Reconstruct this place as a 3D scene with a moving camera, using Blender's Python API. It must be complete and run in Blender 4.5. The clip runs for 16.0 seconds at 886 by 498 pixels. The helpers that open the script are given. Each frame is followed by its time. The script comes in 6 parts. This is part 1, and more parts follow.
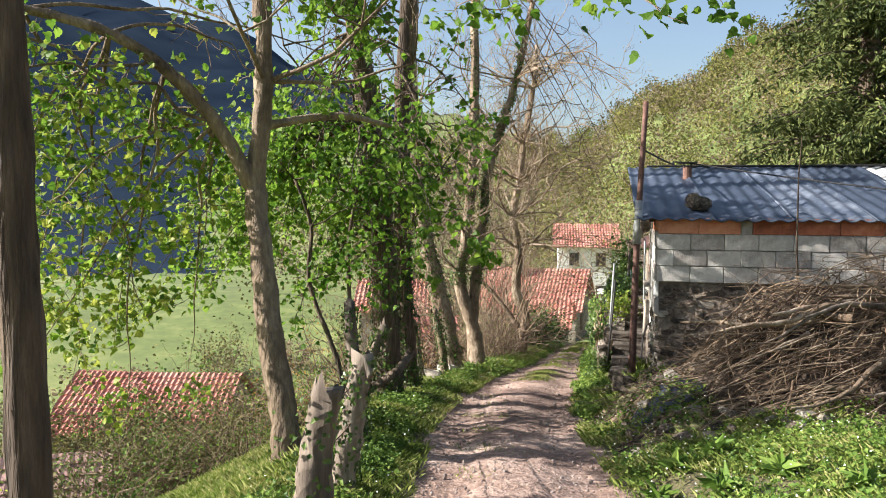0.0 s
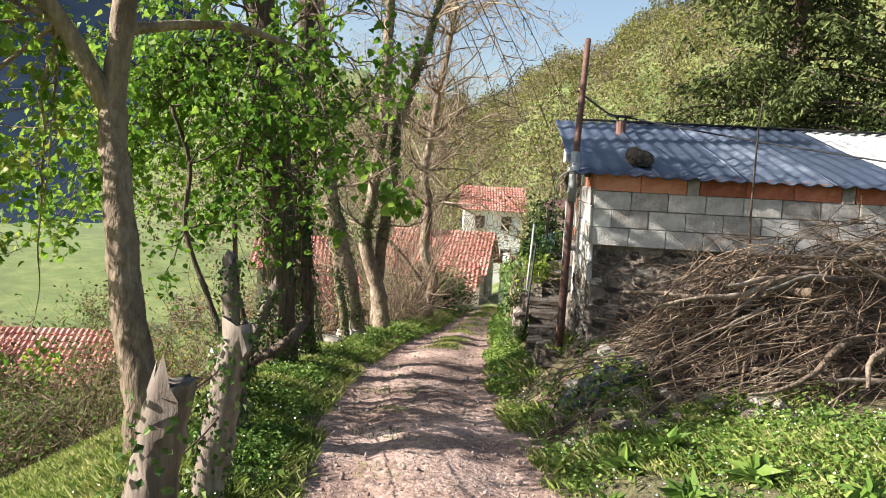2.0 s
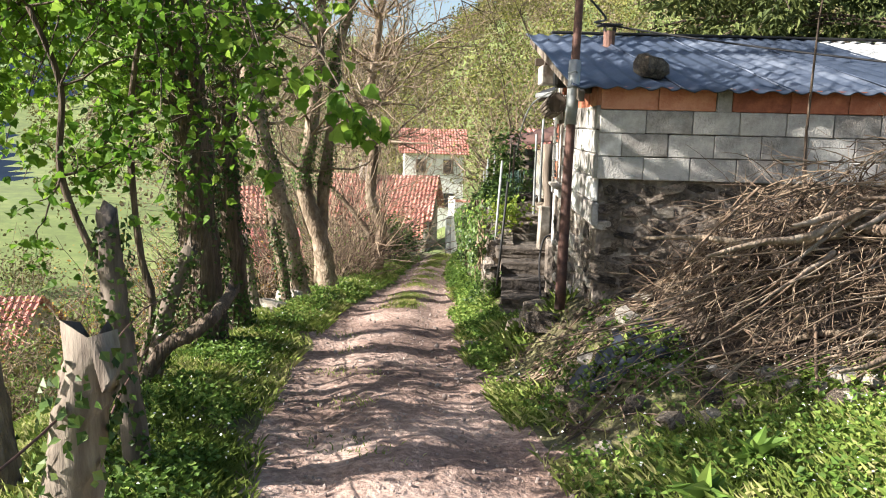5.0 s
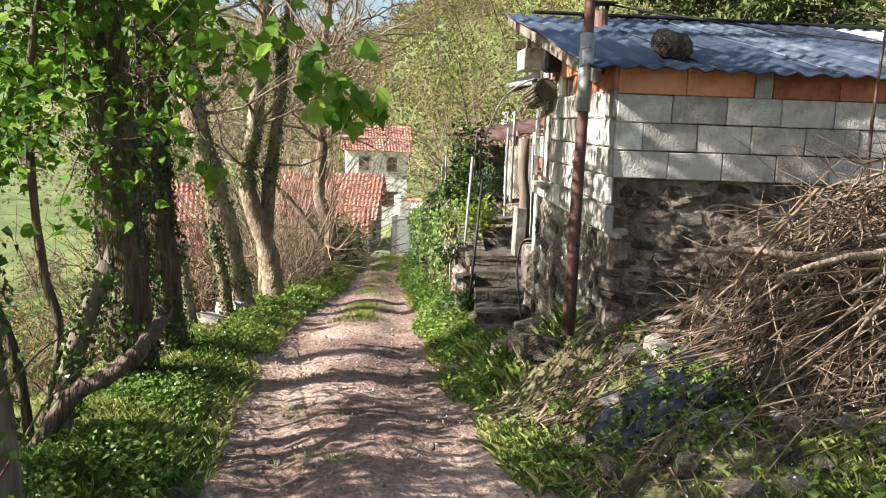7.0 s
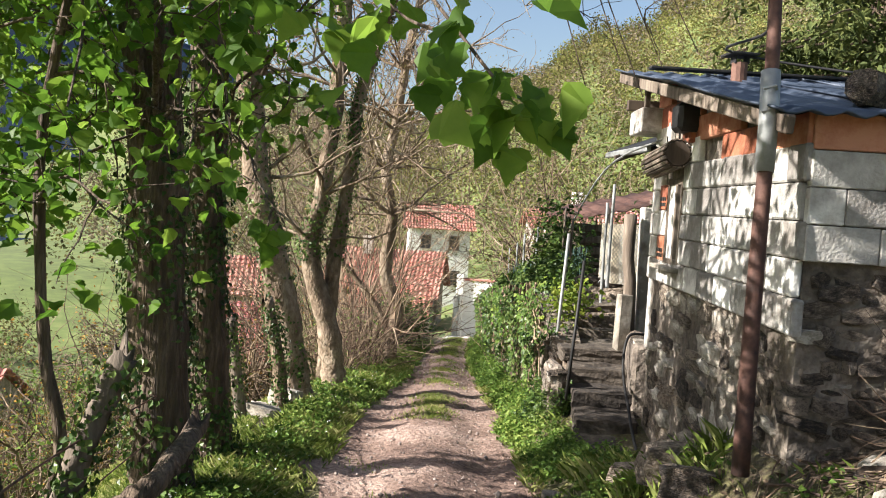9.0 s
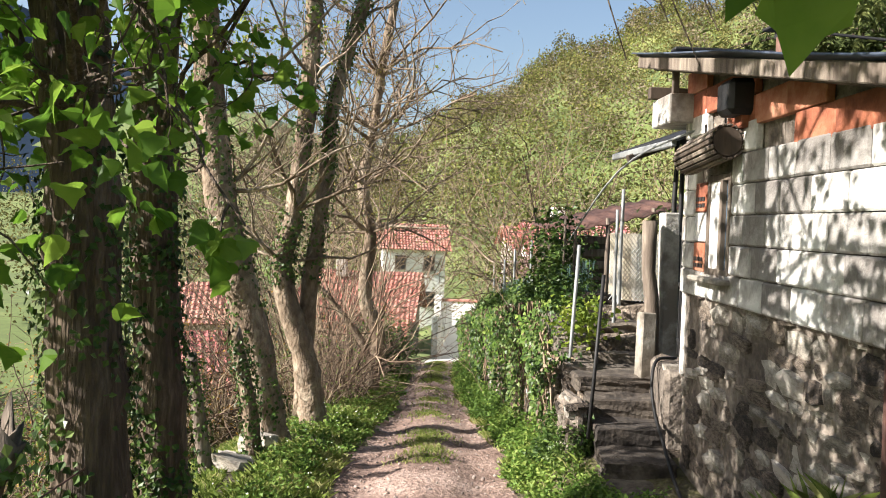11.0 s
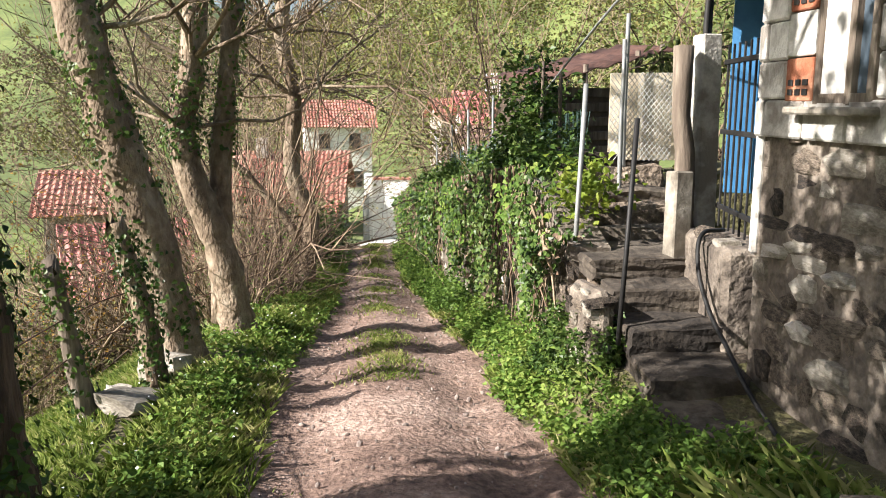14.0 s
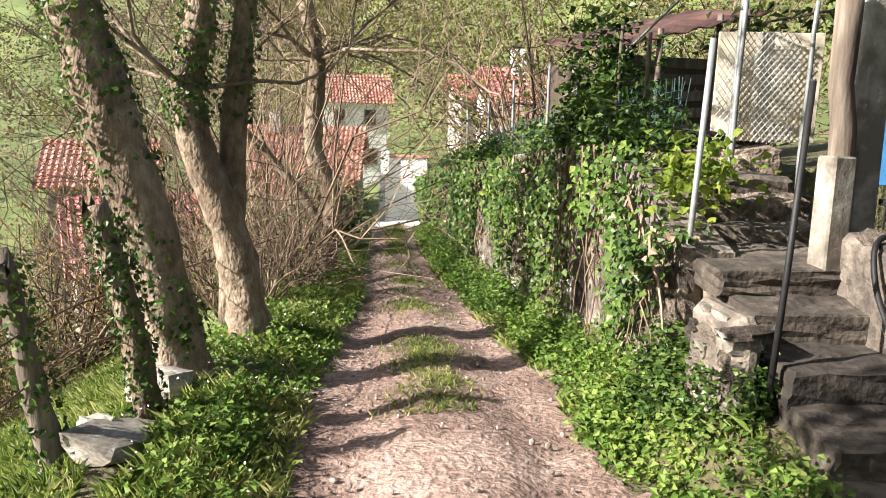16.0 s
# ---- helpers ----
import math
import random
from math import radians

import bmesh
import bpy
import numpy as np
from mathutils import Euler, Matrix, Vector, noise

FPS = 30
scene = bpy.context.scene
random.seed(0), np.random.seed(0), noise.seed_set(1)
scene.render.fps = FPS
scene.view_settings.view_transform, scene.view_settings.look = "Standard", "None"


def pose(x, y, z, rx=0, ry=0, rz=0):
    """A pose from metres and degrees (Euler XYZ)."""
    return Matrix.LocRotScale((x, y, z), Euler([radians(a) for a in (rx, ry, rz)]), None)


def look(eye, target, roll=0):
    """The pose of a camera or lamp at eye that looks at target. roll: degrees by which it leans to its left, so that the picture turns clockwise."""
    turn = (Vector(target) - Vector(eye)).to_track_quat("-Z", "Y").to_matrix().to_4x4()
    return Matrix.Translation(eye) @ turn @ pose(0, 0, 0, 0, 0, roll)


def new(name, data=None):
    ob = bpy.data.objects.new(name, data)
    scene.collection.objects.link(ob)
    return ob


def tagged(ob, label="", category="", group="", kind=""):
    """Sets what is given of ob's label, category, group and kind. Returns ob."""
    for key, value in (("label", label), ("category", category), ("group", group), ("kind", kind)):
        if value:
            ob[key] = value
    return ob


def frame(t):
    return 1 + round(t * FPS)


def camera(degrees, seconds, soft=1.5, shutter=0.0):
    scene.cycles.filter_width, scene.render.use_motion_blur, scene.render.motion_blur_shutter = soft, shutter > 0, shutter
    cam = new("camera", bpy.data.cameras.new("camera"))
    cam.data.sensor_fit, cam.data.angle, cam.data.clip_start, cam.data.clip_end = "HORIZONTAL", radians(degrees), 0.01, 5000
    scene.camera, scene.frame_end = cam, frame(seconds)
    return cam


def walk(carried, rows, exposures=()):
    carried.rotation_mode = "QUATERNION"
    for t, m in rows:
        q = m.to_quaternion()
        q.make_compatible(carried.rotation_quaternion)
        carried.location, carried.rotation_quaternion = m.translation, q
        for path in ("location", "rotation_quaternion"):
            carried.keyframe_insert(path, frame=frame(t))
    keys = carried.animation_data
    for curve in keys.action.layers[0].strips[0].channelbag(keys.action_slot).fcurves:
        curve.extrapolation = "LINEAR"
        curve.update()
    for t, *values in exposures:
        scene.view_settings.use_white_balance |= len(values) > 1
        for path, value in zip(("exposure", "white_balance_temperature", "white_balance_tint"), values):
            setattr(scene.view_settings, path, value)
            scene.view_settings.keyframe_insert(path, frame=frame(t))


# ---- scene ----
cam = camera(57.9, 16.0, soft=1.0)
PATH = [
    (0, (0.793, 0.676, 1.883), (0.611, 2.666, 1.793), 0.4),
    (0.5, (0.728, 1.089, 1.829), (0.473, 3.069, 1.707), 2.3),
    (1, (0.654, 1.512, 1.785), (0.633, 3.512, 1.772), 2.4),
    (1.5, (0.631, 1.808, 1.74), (0.67, 3.804, 1.613), 3.1),
    (2, (0.641, 2.131, 1.709), (0.703, 4.122, 1.528), 3.0),
    (2.5, (0.632, 2.506, 1.65), (0.754, 4.5, 1.565), 2.3),
    (3, (0.684, 2.82, 1.605), (0.829, 4.813, 1.521), 2.4),
    (3.5, (0.728, 3.197, 1.563), (0.81, 5.176, 1.285), 2.2),
    (4, (0.643, 3.539, 1.51), (0.795, 5.512, 1.222), 1.4),
    (4.2, (0.606, 3.675, 1.502), (0.798, 5.641, 1.189), 0.7),
    (6.3, (0.34, 4.971, 1.428), (0.6, 6.934, 1.15), 2.6),
    (6.5, (0.344, 5.149, 1.412), (0.642, 7.111, 1.161), 2.0),
    (7, (0.286, 5.47, 1.384), (0.651, 7.411, 1.074), 2.0),
    (7.5, (0.225, 5.798, 1.315), (0.487, 7.766, 1.073), 1.8),
    (8, (0.21, 6.22, 1.278), (0.491, 8.195, 1.13), 2.7),
    (8.5, (0.166, 6.603, 1.304), (0.446, 8.573, 1.102), 2.4),
    (9, (0.163, 6.936, 1.24), (0.382, 8.921, 1.121), 3.5),
    (9.2, (0.138, 7.072, 1.219), (0.42, 9.05, 1.146), 3.2),
    (11.3, (0.083, 8.384, 1.095), (0.368, 10.363, 1.036), 1.9),
    (11.5, (0.125, 8.542, 1.069), (0.42, 10.519, 1.117), 3.1),
    (12, (0.164, 8.906, 1.027), (0.506, 10.876, 0.97), 1.8),
    (12.5, (0.16, 9.252, 0.986), (0.681, 11.178, 0.852), 1.2),
    (13, (0.179, 9.617, 0.912), (0.612, 11.563, 0.753), 1.6),
    (13.5, (0.151, 9.989, 0.855), (0.642, 11.912, 0.607), 1.4),
    (14, (0.124, 10.36, 0.808), (0.591, 12.271, 0.448), 0.1),
    (14.5, (0.126, 10.757, 0.758), (0.503, 12.646, 0.218), -0.3),
    (15, (0.027, 11.113, 0.733), (0.546, 13.002, 0.333), 0.8),
    (15.5, (0.031, 11.457, 0.692), (0.524, 13.367, 0.361), 0.2),
    (16, (0.072, 11.812, 0.665), (0.515, 13.719, 0.255), 1.5),
]
walk(cam, [(t, look(e, g, r)) for t, e, g, r in PATH], exposures=((0, 1.42), (2.5, 1.5), (4, 1.6), (7.5, 1.5), (9, 1.36), (11.5, 1.36), (12.5, 1.28), (14.5, 1.35), (16, 1.42)))

# ---- world, sun, exposure ----
SUN_AZ, SUN_EL = radians(186), radians(30)      # the way towards the sun, from +x, and its height
sun_way = Vector((math.cos(SUN_AZ) * math.cos(SUN_EL), math.sin(SUN_AZ) * math.cos(SUN_EL), math.sin(SUN_EL)))
world = bpy.data.worlds.new("sky")
scene.world = world
world.use_nodes = True
wn = world.node_tree.nodes
sky = wn.new("ShaderNodeTexSky")
sky.sky_type, sky.sun_disc = "NISHITA", False
sky.sun_elevation, sky.sun_rotation = SUN_EL, radians(90) - SUN_AZ
sky.air_density, sky.dust_density, sky.ozone_density = 1.0, 2.5, 1.0
world.node_tree.links.new(sky.outputs[0], wn["Background"].inputs[0])
wn["Background"].inputs[1].default_value = 0.078
sun = new("sun", bpy.data.lights.new("sun", "SUN"))
sun.data.energy, sun.data.angle, sun.data.color = 5.0, radians(0.5), (1.0, 0.95, 0.9)
sun.matrix_world = look(sun_way * 60, (0, 0, 0))
scene.view_settings.exposure = 1.2

# ---- materials ----
def link(m, a, b):
    m.node_tree.links.new(a, b)


def surface(name, cols, scale=8.0, coarse=0.6, rough=0.85, bump=0.3, metal=0.0, vary="", stretch=(1, 1, 1), leaf=0.0, bump_scale=None, contrast=0.14, relief=0.02):
    """A weathered surface: fine and coarse noise over three colours, fine relief; vary: 'object' or 'island'; leaf: share of light let through."""
    m = bpy.data.materials.new(name)
    m.use_nodes = True
    n = m.node_tree.nodes
    p = n["Principled BSDF"]
    co = n.new("ShaderNodeTexCoord")
    mp = n.new("ShaderNodeMapping")
    mp.inputs["Scale"].default_value = stretch
    link(m, co.outputs["Object"], mp.inputs["Vector"])
    fine, big = n.new("ShaderNodeTexNoise"), n.new("ShaderNodeTexNoise")
    fine.inputs["Scale"].default_value, fine.inputs["Detail"].default_value, fine.inputs["Roughness"].default_value = scale, 6, 0.65
    big.inputs["Scale"].default_value, big.inputs["Detail"].default_value = coarse, 3
    link(m, mp.outputs[0], fine.inputs["Vector"])
    link(m, mp.outputs[0], big.inputs["Vector"])
    mid = n.new("ShaderNodeMath")
    mid.operation = "ADD"
    link(m, fine.outputs["Fac"], mid.inputs[0])
    link(m, big.outputs["Fac"], mid.inputs[1])
    fac = mid.outputs[0]
    half = n.new("ShaderNodeMath")
    half.operation = "MULTIPLY"
    half.inputs[1].default_value = 0.5
    link(m, fac, half.inputs[0])
    fac = half.outputs[0]
    if vary:
        src = n.new("ShaderNodeObjectInfo").outputs["Random"] if vary == "object" else n.new("ShaderNodeNewGeometry").outputs["Random Per Island"]
        mr = n.new("ShaderNodeMath")
        mr.operation = "MULTIPLY_ADD"
        mr.inputs[1].default_value, mr.inputs[2].default_value = 0.24, -0.12
        link(m, src, mr.inputs[0])
        ad = n.new("ShaderNodeMath")
        ad.operation = "ADD"
        link(m, fac, ad.inputs[0])
        link(m, mr.outputs[0], ad.inputs[1])
        fac = ad.outputs[0]
    ramp = n.new("ShaderNodeValToRGB")
    els = ramp.color_ramp.elements
    els[0].position, els[1].position = 0.5 - contrast, 0.5 + contrast
    els[0].color, els[1].color = (*cols[0], 1), (*cols[-1], 1)
    if len(cols) == 3:
        e = els.new(0.5)
        e.color = (*cols[1], 1)
    link(m, fac, ramp.inputs[0])
    link(m, ramp.outputs[0], p.inputs["Base Color"])
    p.inputs["Roughness"].default_value, p.inputs["Metallic"].default_value = rough, metal
    if bump:
        b = n.new("ShaderNodeBump")
        b.inputs["Strength"].default_value, b.inputs["Distance"].default_value = bump, relief
        bn = fine
        if bump_scale:
            bn = n.new("ShaderNodeTexNoise")
            bn.inputs["Scale"].default_value, bn.inputs["Detail"].default_value = bump_scale, 5
            link(m, mp.outputs[0], bn.inputs["Vector"])
        link(m, bn.outputs["Fac"], b.inputs["Height"])
        link(m, b.outputs[0], p.inputs["Normal"])
    if leaf:
        p.inputs["Specular IOR Level"].default_value = 0.22
        tr, mx = n.new("ShaderNodeBsdfTranslucent"), n.new("ShaderNodeMixShader")
        link(m, ramp.outputs[0], tr.inputs["Color"])
        mx.inputs[0].default_value = leaf
        link(m, p.outputs[0], mx.inputs[1])
        link(m, tr.outputs[0], mx.inputs[2])
        link(m, mx.outputs[0], n["Material Output"].inputs["Surface"])
    return m


M_soil = surface("grassy soil", [(0.075, 0.055, 0.035), (0.11, 0.1, 0.04), (0.17, 0.16, 0.07)], 14, 1.2, 0.95, 1.0, bump_scale=22, relief=0.06)
M_meadow = surface("meadow", [(0.08, 0.1, 0.03), (0.12, 0.16, 0.04), (0.2, 0.22, 0.07)], 0.6, 0.05, 0.95, 0.4)
M_dirt = surface("packed dirt", [(0.085, 0.05, 0.038), (0.23, 0.15, 0.115), (0.45, 0.33, 0.27)], 16, 1.1, 0.95, 1.0, bump_scale=22, relief=0.035)
M_concrete_road = surface("pale concrete", [(0.5, 0.48, 0.44), (0.62, 0.6, 0.55)], 4, 0.4, 0.9, 0.2)
M_pebble = surface("pebble", [(0.13, 0.1, 0.085), (0.24, 0.19, 0.165), (0.38, 0.32, 0.28)], 20, 2, 0.85, 0.3, vary="island")
M_block = surface("concrete block", [(0.2, 0.18, 0.16), (0.33, 0.31, 0.28), (0.46, 0.44, 0.4)], 14, 1.2, 0.95, 0.5, vary="object", bump_scale=60)
M_white = surface("lime wash", [(0.24, 0.215, 0.185), (0.47, 0.445, 0.405), (0.74, 0.72, 0.67)], 9, 2.4, 0.92, 0.6, bump_scale=34, vary="object")
M_whitepaint = surface("old white paint", [(0.42, 0.39, 0.34), (0.68, 0.66, 0.62), (0.8, 0.79, 0.76)], 7, 2, 0.7, 0.2, stretch=(1, 1, 0.3))
M_mortar = surface("mortar", [(0.07, 0.056, 0.045), (0.165, 0.135, 0.107), (0.33, 0.28, 0.225)], 11, 2.6, 0.97, 1.0, bump_scale=15, relief=0.05)
M_brick = surface("red hollow brick", [(0.2, 0.06, 0.03), (0.36, 0.12, 0.06), (0.48, 0.22, 0.13)], 10, 1.0, 0.9, 0.4, vary="object", bump_scale=40)
M_stone = surface("field stone", [(0.045, 0.036, 0.029), (0.15, 0.115, 0.085), (0.36, 0.29, 0.22)], 14, 4, 0.92, 1.0, vary="object", bump_scale=20, relief=0.05)
# worn brown stone, darkened further to paint in the shade on the steps
M_stepstone = surface("worn brown step stone with painted shade", [(0.022, 0.017, 0.013), (0.062, 0.049, 0.037), (0.15, 0.125, 0.097)], 11, 2.2, 0.95, 1.0, vary="object", bump_scale=22)
M_palestone = surface("pale lichened stone", [(0.13, 0.11, 0.085), (0.27, 0.24, 0.195), (0.45, 0.41, 0.35)], 10, 2, 0.92, 0.6, vary="object")
M_roofmetal = surface("dark blue roofing sheet", [(0.022, 0.032, 0.05), (0.055, 0.072, 0.105), (0.26, 0.29, 0.34)], 7, 2.2, 0.55, 0.2, 0.2, vary="object", contrast=0.3)
M_fibre = surface("pale fibre cement", [(0.3, 0.3, 0.28), (0.5, 0.5, 0.47), (0.62, 0.61, 0.57)], 8, 0.8, 0.9, 0.3)
M_oldwood = surface("weathered wood", [(0.065, 0.048, 0.035), (0.16, 0.125, 0.095), (0.31, 0.26, 0.2)], 20, 3, 0.9, 0.6, stretch=(1, 1, 0.12))
M_darkwood = surface("dark wood", [(0.03, 0.022, 0.016), (0.07, 0.05, 0.035), (0.12, 0.085, 0.06)], 12, 2, 0.85, 0.4, stretch=(1, 1, 0.15))
M_rust = surface("rusty iron", [(0.05, 0.03, 0.025), (0.12, 0.06, 0.045), (0.2, 0.11, 0.08)], 14, 1.2, 0.75, 0.3, 0.3)
M_black = surface("black iron", [(0.012, 0.012, 0.012), (0.03, 0.028, 0.027)], 15, 2, 0.6, 0.2, 0.3)
M_galv = surface("galvanised tube", [(0.2, 0.205, 0.2), (0.38, 0.39, 0.38)], 10, 2, 0.55, 0.1, 0.4)
M_bark = surface("grey brown bark", [(0.07, 0.046, 0.03), (0.18, 0.13, 0.085), (0.33, 0.26, 0.18)], 14, 1.6, 0.92, 0.9, stretch=(1, 1, 0.35), bump_scale=26, relief=0.05)
M_bark2 = surface("warm ridged bark", [(0.03, 0.02, 0.014), (0.09, 0.062, 0.042), (0.21, 0.155, 0.11)], 26, 2.5, 0.95, 1.0, stretch=(1, 1, 0.12), bump_scale=30, relief=0.07)
M_paleb = surface("pale smooth bark", [(0.09, 0.058, 0.036), (0.22, 0.16, 0.108), (0.4, 0.325, 0.24)], 12, 1.8, 0.9, 0.9, stretch=(1, 1, 0.6), bump_scale=30, relief=0.04)
M_twig = surface("dry twig", [(0.05, 0.032, 0.021), (0.15, 0.1, 0.064), (0.32, 0.24, 0.16)], 6, 1, 0.9, 0.2, vary="island")
M_leaf = surface("sycamore leaf", [(0.055, 0.125, 0.016), (0.125, 0.235, 0.026), (0.23, 0.34, 0.05)], 3, 0.5, 0.5, 0.1, vary="island", leaf=0.58)
M_leafyoung = surface("young yellow green leaf", [(0.12, 0.18, 0.025), (0.23, 0.3, 0.042), (0.38, 0.4, 0.08)], 3, 0.5, 0.5, 0.1, vary="island", leaf=0.45)
M_ivy = surface("ivy leaf", [(0.025, 0.05, 0.012), (0.06, 0.11, 0.022), (0.14, 0.19, 0.05)], 4, 0.6, 0.4, 0.1, vary="island", leaf=0.15)
M_weed = surface("verge weed", [(0.06, 0.11, 0.02), (0.12, 0.21, 0.035), (0.24, 0.31, 0.07)], 3, 0.7, 0.6, 0.1, vary="island", leaf=0.3)
M_blade = surface("grass blade", [(0.1, 0.145, 0.03), (0.21, 0.275, 0.055), (0.45, 0.43, 0.19)], 3, 0.6, 0.6, 0.0, vary="island", leaf=0.35)
M_bud = surface("spring bud", [(0.16, 0.12, 0.035), (0.28, 0.23, 0.06), (0.4, 0.33, 0.1)], 2, 0.5, 0.7, 0.0, vary="island", leaf=0.3)
M_flower = surface("small white flower", [(0.7, 0.7, 0.66), (0.82, 0.82, 0.78)], 5, 1, 0.8, 0.0)
M_wood_olive = surface("olive spring wood", [(0.075, 0.068, 0.028), (0.15, 0.138, 0.05), (0.25, 0.225, 0.085)], 0.1, 0.02, 0.9, 0.0, vary="island", leaf=0.25)
M_wood_bright = surface("bright spring wood", [(0.11, 0.13, 0.035), (0.19, 0.21, 0.055), (0.3, 0.3, 0.09)], 0.1, 0.02, 0.9, 0.0, vary="island", leaf=0.3)
M_wood_bare = surface("bare brown wood", [(0.13, 0.1, 0.065), (0.22, 0.175, 0.115), (0.3, 0.25, 0.17)], 0.1, 0.02, 0.9, 0.0, vary="island", leaf=0.2)
M_conifer = surface("dark conifer needles", [(0.04, 0.058, 0.02), (0.085, 0.11, 0.032), (0.16, 0.18, 0.055)], 2, 0.4, 0.8, 0.0, vary="island", leaf=0.15)
M_tile = surface("terracotta tile", [(0.24, 0.085, 0.06), (0.4, 0.155, 0.115), (0.52, 0.27, 0.21)], 3, 0.5, 0.9, 0.3, vary="island")
M_tilepink = surface("pink red tile", [(0.36, 0.1, 0.1), (0.5, 0.16, 0.15), (0.58, 0.25, 0.22)], 2, 0.3, 0.85, 0.2, vary="island")
M_tilegrey = surface("greyed clay tile", [(0.22, 0.12, 0.105), (0.28, 0.165, 0.145), (0.35, 0.22, 0.19)], 3, 0.5, 0.9, 0.3, vary="island")
M_plaster = surface("white house plaster", [(0.6, 0.58, 0.53), (0.76, 0.75, 0.71), (0.82, 0.81, 0.78)], 2, 0.3, 0.9, 0.2)
M_dark = surface("dark opening", [(0.015, 0.015, 0.015), (0.035, 0.033, 0.03)], 5, 1, 0.6, 0.0)
M_glass = surface("window glass", [(0.05, 0.07, 0.09), (0.09, 0.12, 0.15)], 2, 1, 0.08, 0.0)
M_blue = surface("blue painted sheet", [(0.02, 0.11, 0.25), (0.05, 0.2, 0.4)], 5, 1, 0.5, 0.1)
M_tarp = surface("black plastic sheet", [(0.012, 0.013, 0.018), (0.03, 0.035, 0.05)], 6, 1, 0.3, 0.4)
# distant mountain: aerial haze and shade are put into this dark blue
M_hazeblue = surface("haze-blue shaded mountain", [(0.013, 0.02, 0.034), (0.02, 0.031, 0.05), (0.03, 0.044, 0.064)], 0.02, 0.004, 0.95, 0.5)
M_hazeblue.node_tree.nodes["Principled BSDF"].inputs["Specular IOR Level"].default_value = 0.0
M_cream = surface("cream boarding", [(0.5, 0.42, 0.3), (0.68, 0.6, 0.46)], 6, 0.8, 0.9, 0.2)
M_mesh = surface("green plastic mesh", [(0.02, 0.06, 0.05), (0.05, 0.11, 0.09)], 10, 1, 0.6, 0.0)


# ---- building helpers ----
rng = np.random.default_rng(7)


def mesh_of(name, verts, faces, mat, smooth=False):
    me = bpy.data.meshes.new(name)
    me.from_pydata([tuple(v) for v in verts] if not isinstance(verts, np.ndarray) else verts.tolist(), [], faces if isinstance(faces, list) else faces.tolist())
    for one in (mat if isinstance(mat, (list, tuple)) else [mat]):
        me.materials.append(one)
    if smooth:
        me.polygons.foreach_set("use_smooth", [True] * len(me.polygons))
    return me


def thing(name, label, category, at=(0, 0, 0), group="", kind=""):
    ob = new(name)
    ob.location = at
    ob.empty_display_size = 0.1
    return tagged(ob, label, category, group, kind)


def put(name, me, parent=None, label="", m=None):
    """A mesh in world coordinates (or at the pose m) as a part of parent."""
    ob = new(name, me)
    if m is not None:
        ob.matrix_basis = m
    if parent is not None:
        ob.parent = parent
        base = Matrix.Translation(parent.location)
        if parent.parent is not None:
            base = Matrix.Translation(parent.parent.location) if parent.type == "EMPTY" else Matrix.Identity(4)
        if parent.type != "EMPTY":
            base = parent.matrix_basis
        ob.matrix_parent_inverse = base.inverted()
    if label:
        ob["label"] = label
    return ob


def box_bm(size, bevel=0.0, m=None):
    bm = bmesh.new()
    bmesh.ops.create_cube(bm, size=1)
    bmesh.ops.transform(bm, matrix=Matrix.Diagonal((*size, 1)), verts=bm.verts)
    if bevel:
        bmesh.ops.bevel(bm, geom=list(bm.edges), offset=bevel, segments=1, affect="EDGES")
    if m is not None:
        bmesh.ops.transform(bm, matrix=m, verts=bm.verts)
    return bm


def done(name, bm, mat):
    me = bpy.data.meshes.new(name)
    bm.to_mesh(me)
    bm.free()
    me.materials.append(mat)
    return me


def part(name, bm, mat, parent, label=""):
    return put(name, done(name, bm, mat), parent, label)


def tube(pts, radii, n=8, cap=True):
    """Verts and faces of a tapering tube along pts."""
    pts = np.asarray(pts, float)
    radii = np.broadcast_to(np.asarray(radii, float), (len(pts),))
    tang = np.gradient(pts, axis=0)
    tang /= np.linalg.norm(tang, axis=1)[:, None] + 1e-9
    ref = np.array((0.31, 0.95, 0.05)) if abs(tang[0][2]) > 0.7 else np.array((0.05, 0.1, 0.99))
    a = np.cross(tang, ref)
    a /= np.linalg.norm(a, axis=1)[:, None] + 1e-9
    b = np.cross(tang, a)
    ang = np.linspace(0, 2 * np.pi, n, endpoint=False)
    ring = np.cos(ang)[None, :, None] * a[:, None] + np.sin(ang)[None, :, None] * b[:, None]
    v = (pts[:, None] + ring * radii[:, None, None]).reshape(-1, 3)
    f = []
    for i in range(len(pts) - 1):
        for k in range(n):
            f.append((i * n + k, i * n + (k + 1) % n, (i + 1) * n + (k + 1) % n, (i + 1) * n + k))
    if cap:
        f.append(tuple(range(n - 1, -1, -1)))
        f.append(tuple((len(pts) - 1) * n + k for k in range(n)))
    return v, f


def joined(pieces):
    vs, fs, o = [], [], 0
    for v, f in pieces:
        vs.append(np.asarray(v, float))
        fs += [tuple(i + o for i in q) for q in f]
        o += len(v)
    return np.concatenate(vs), fs


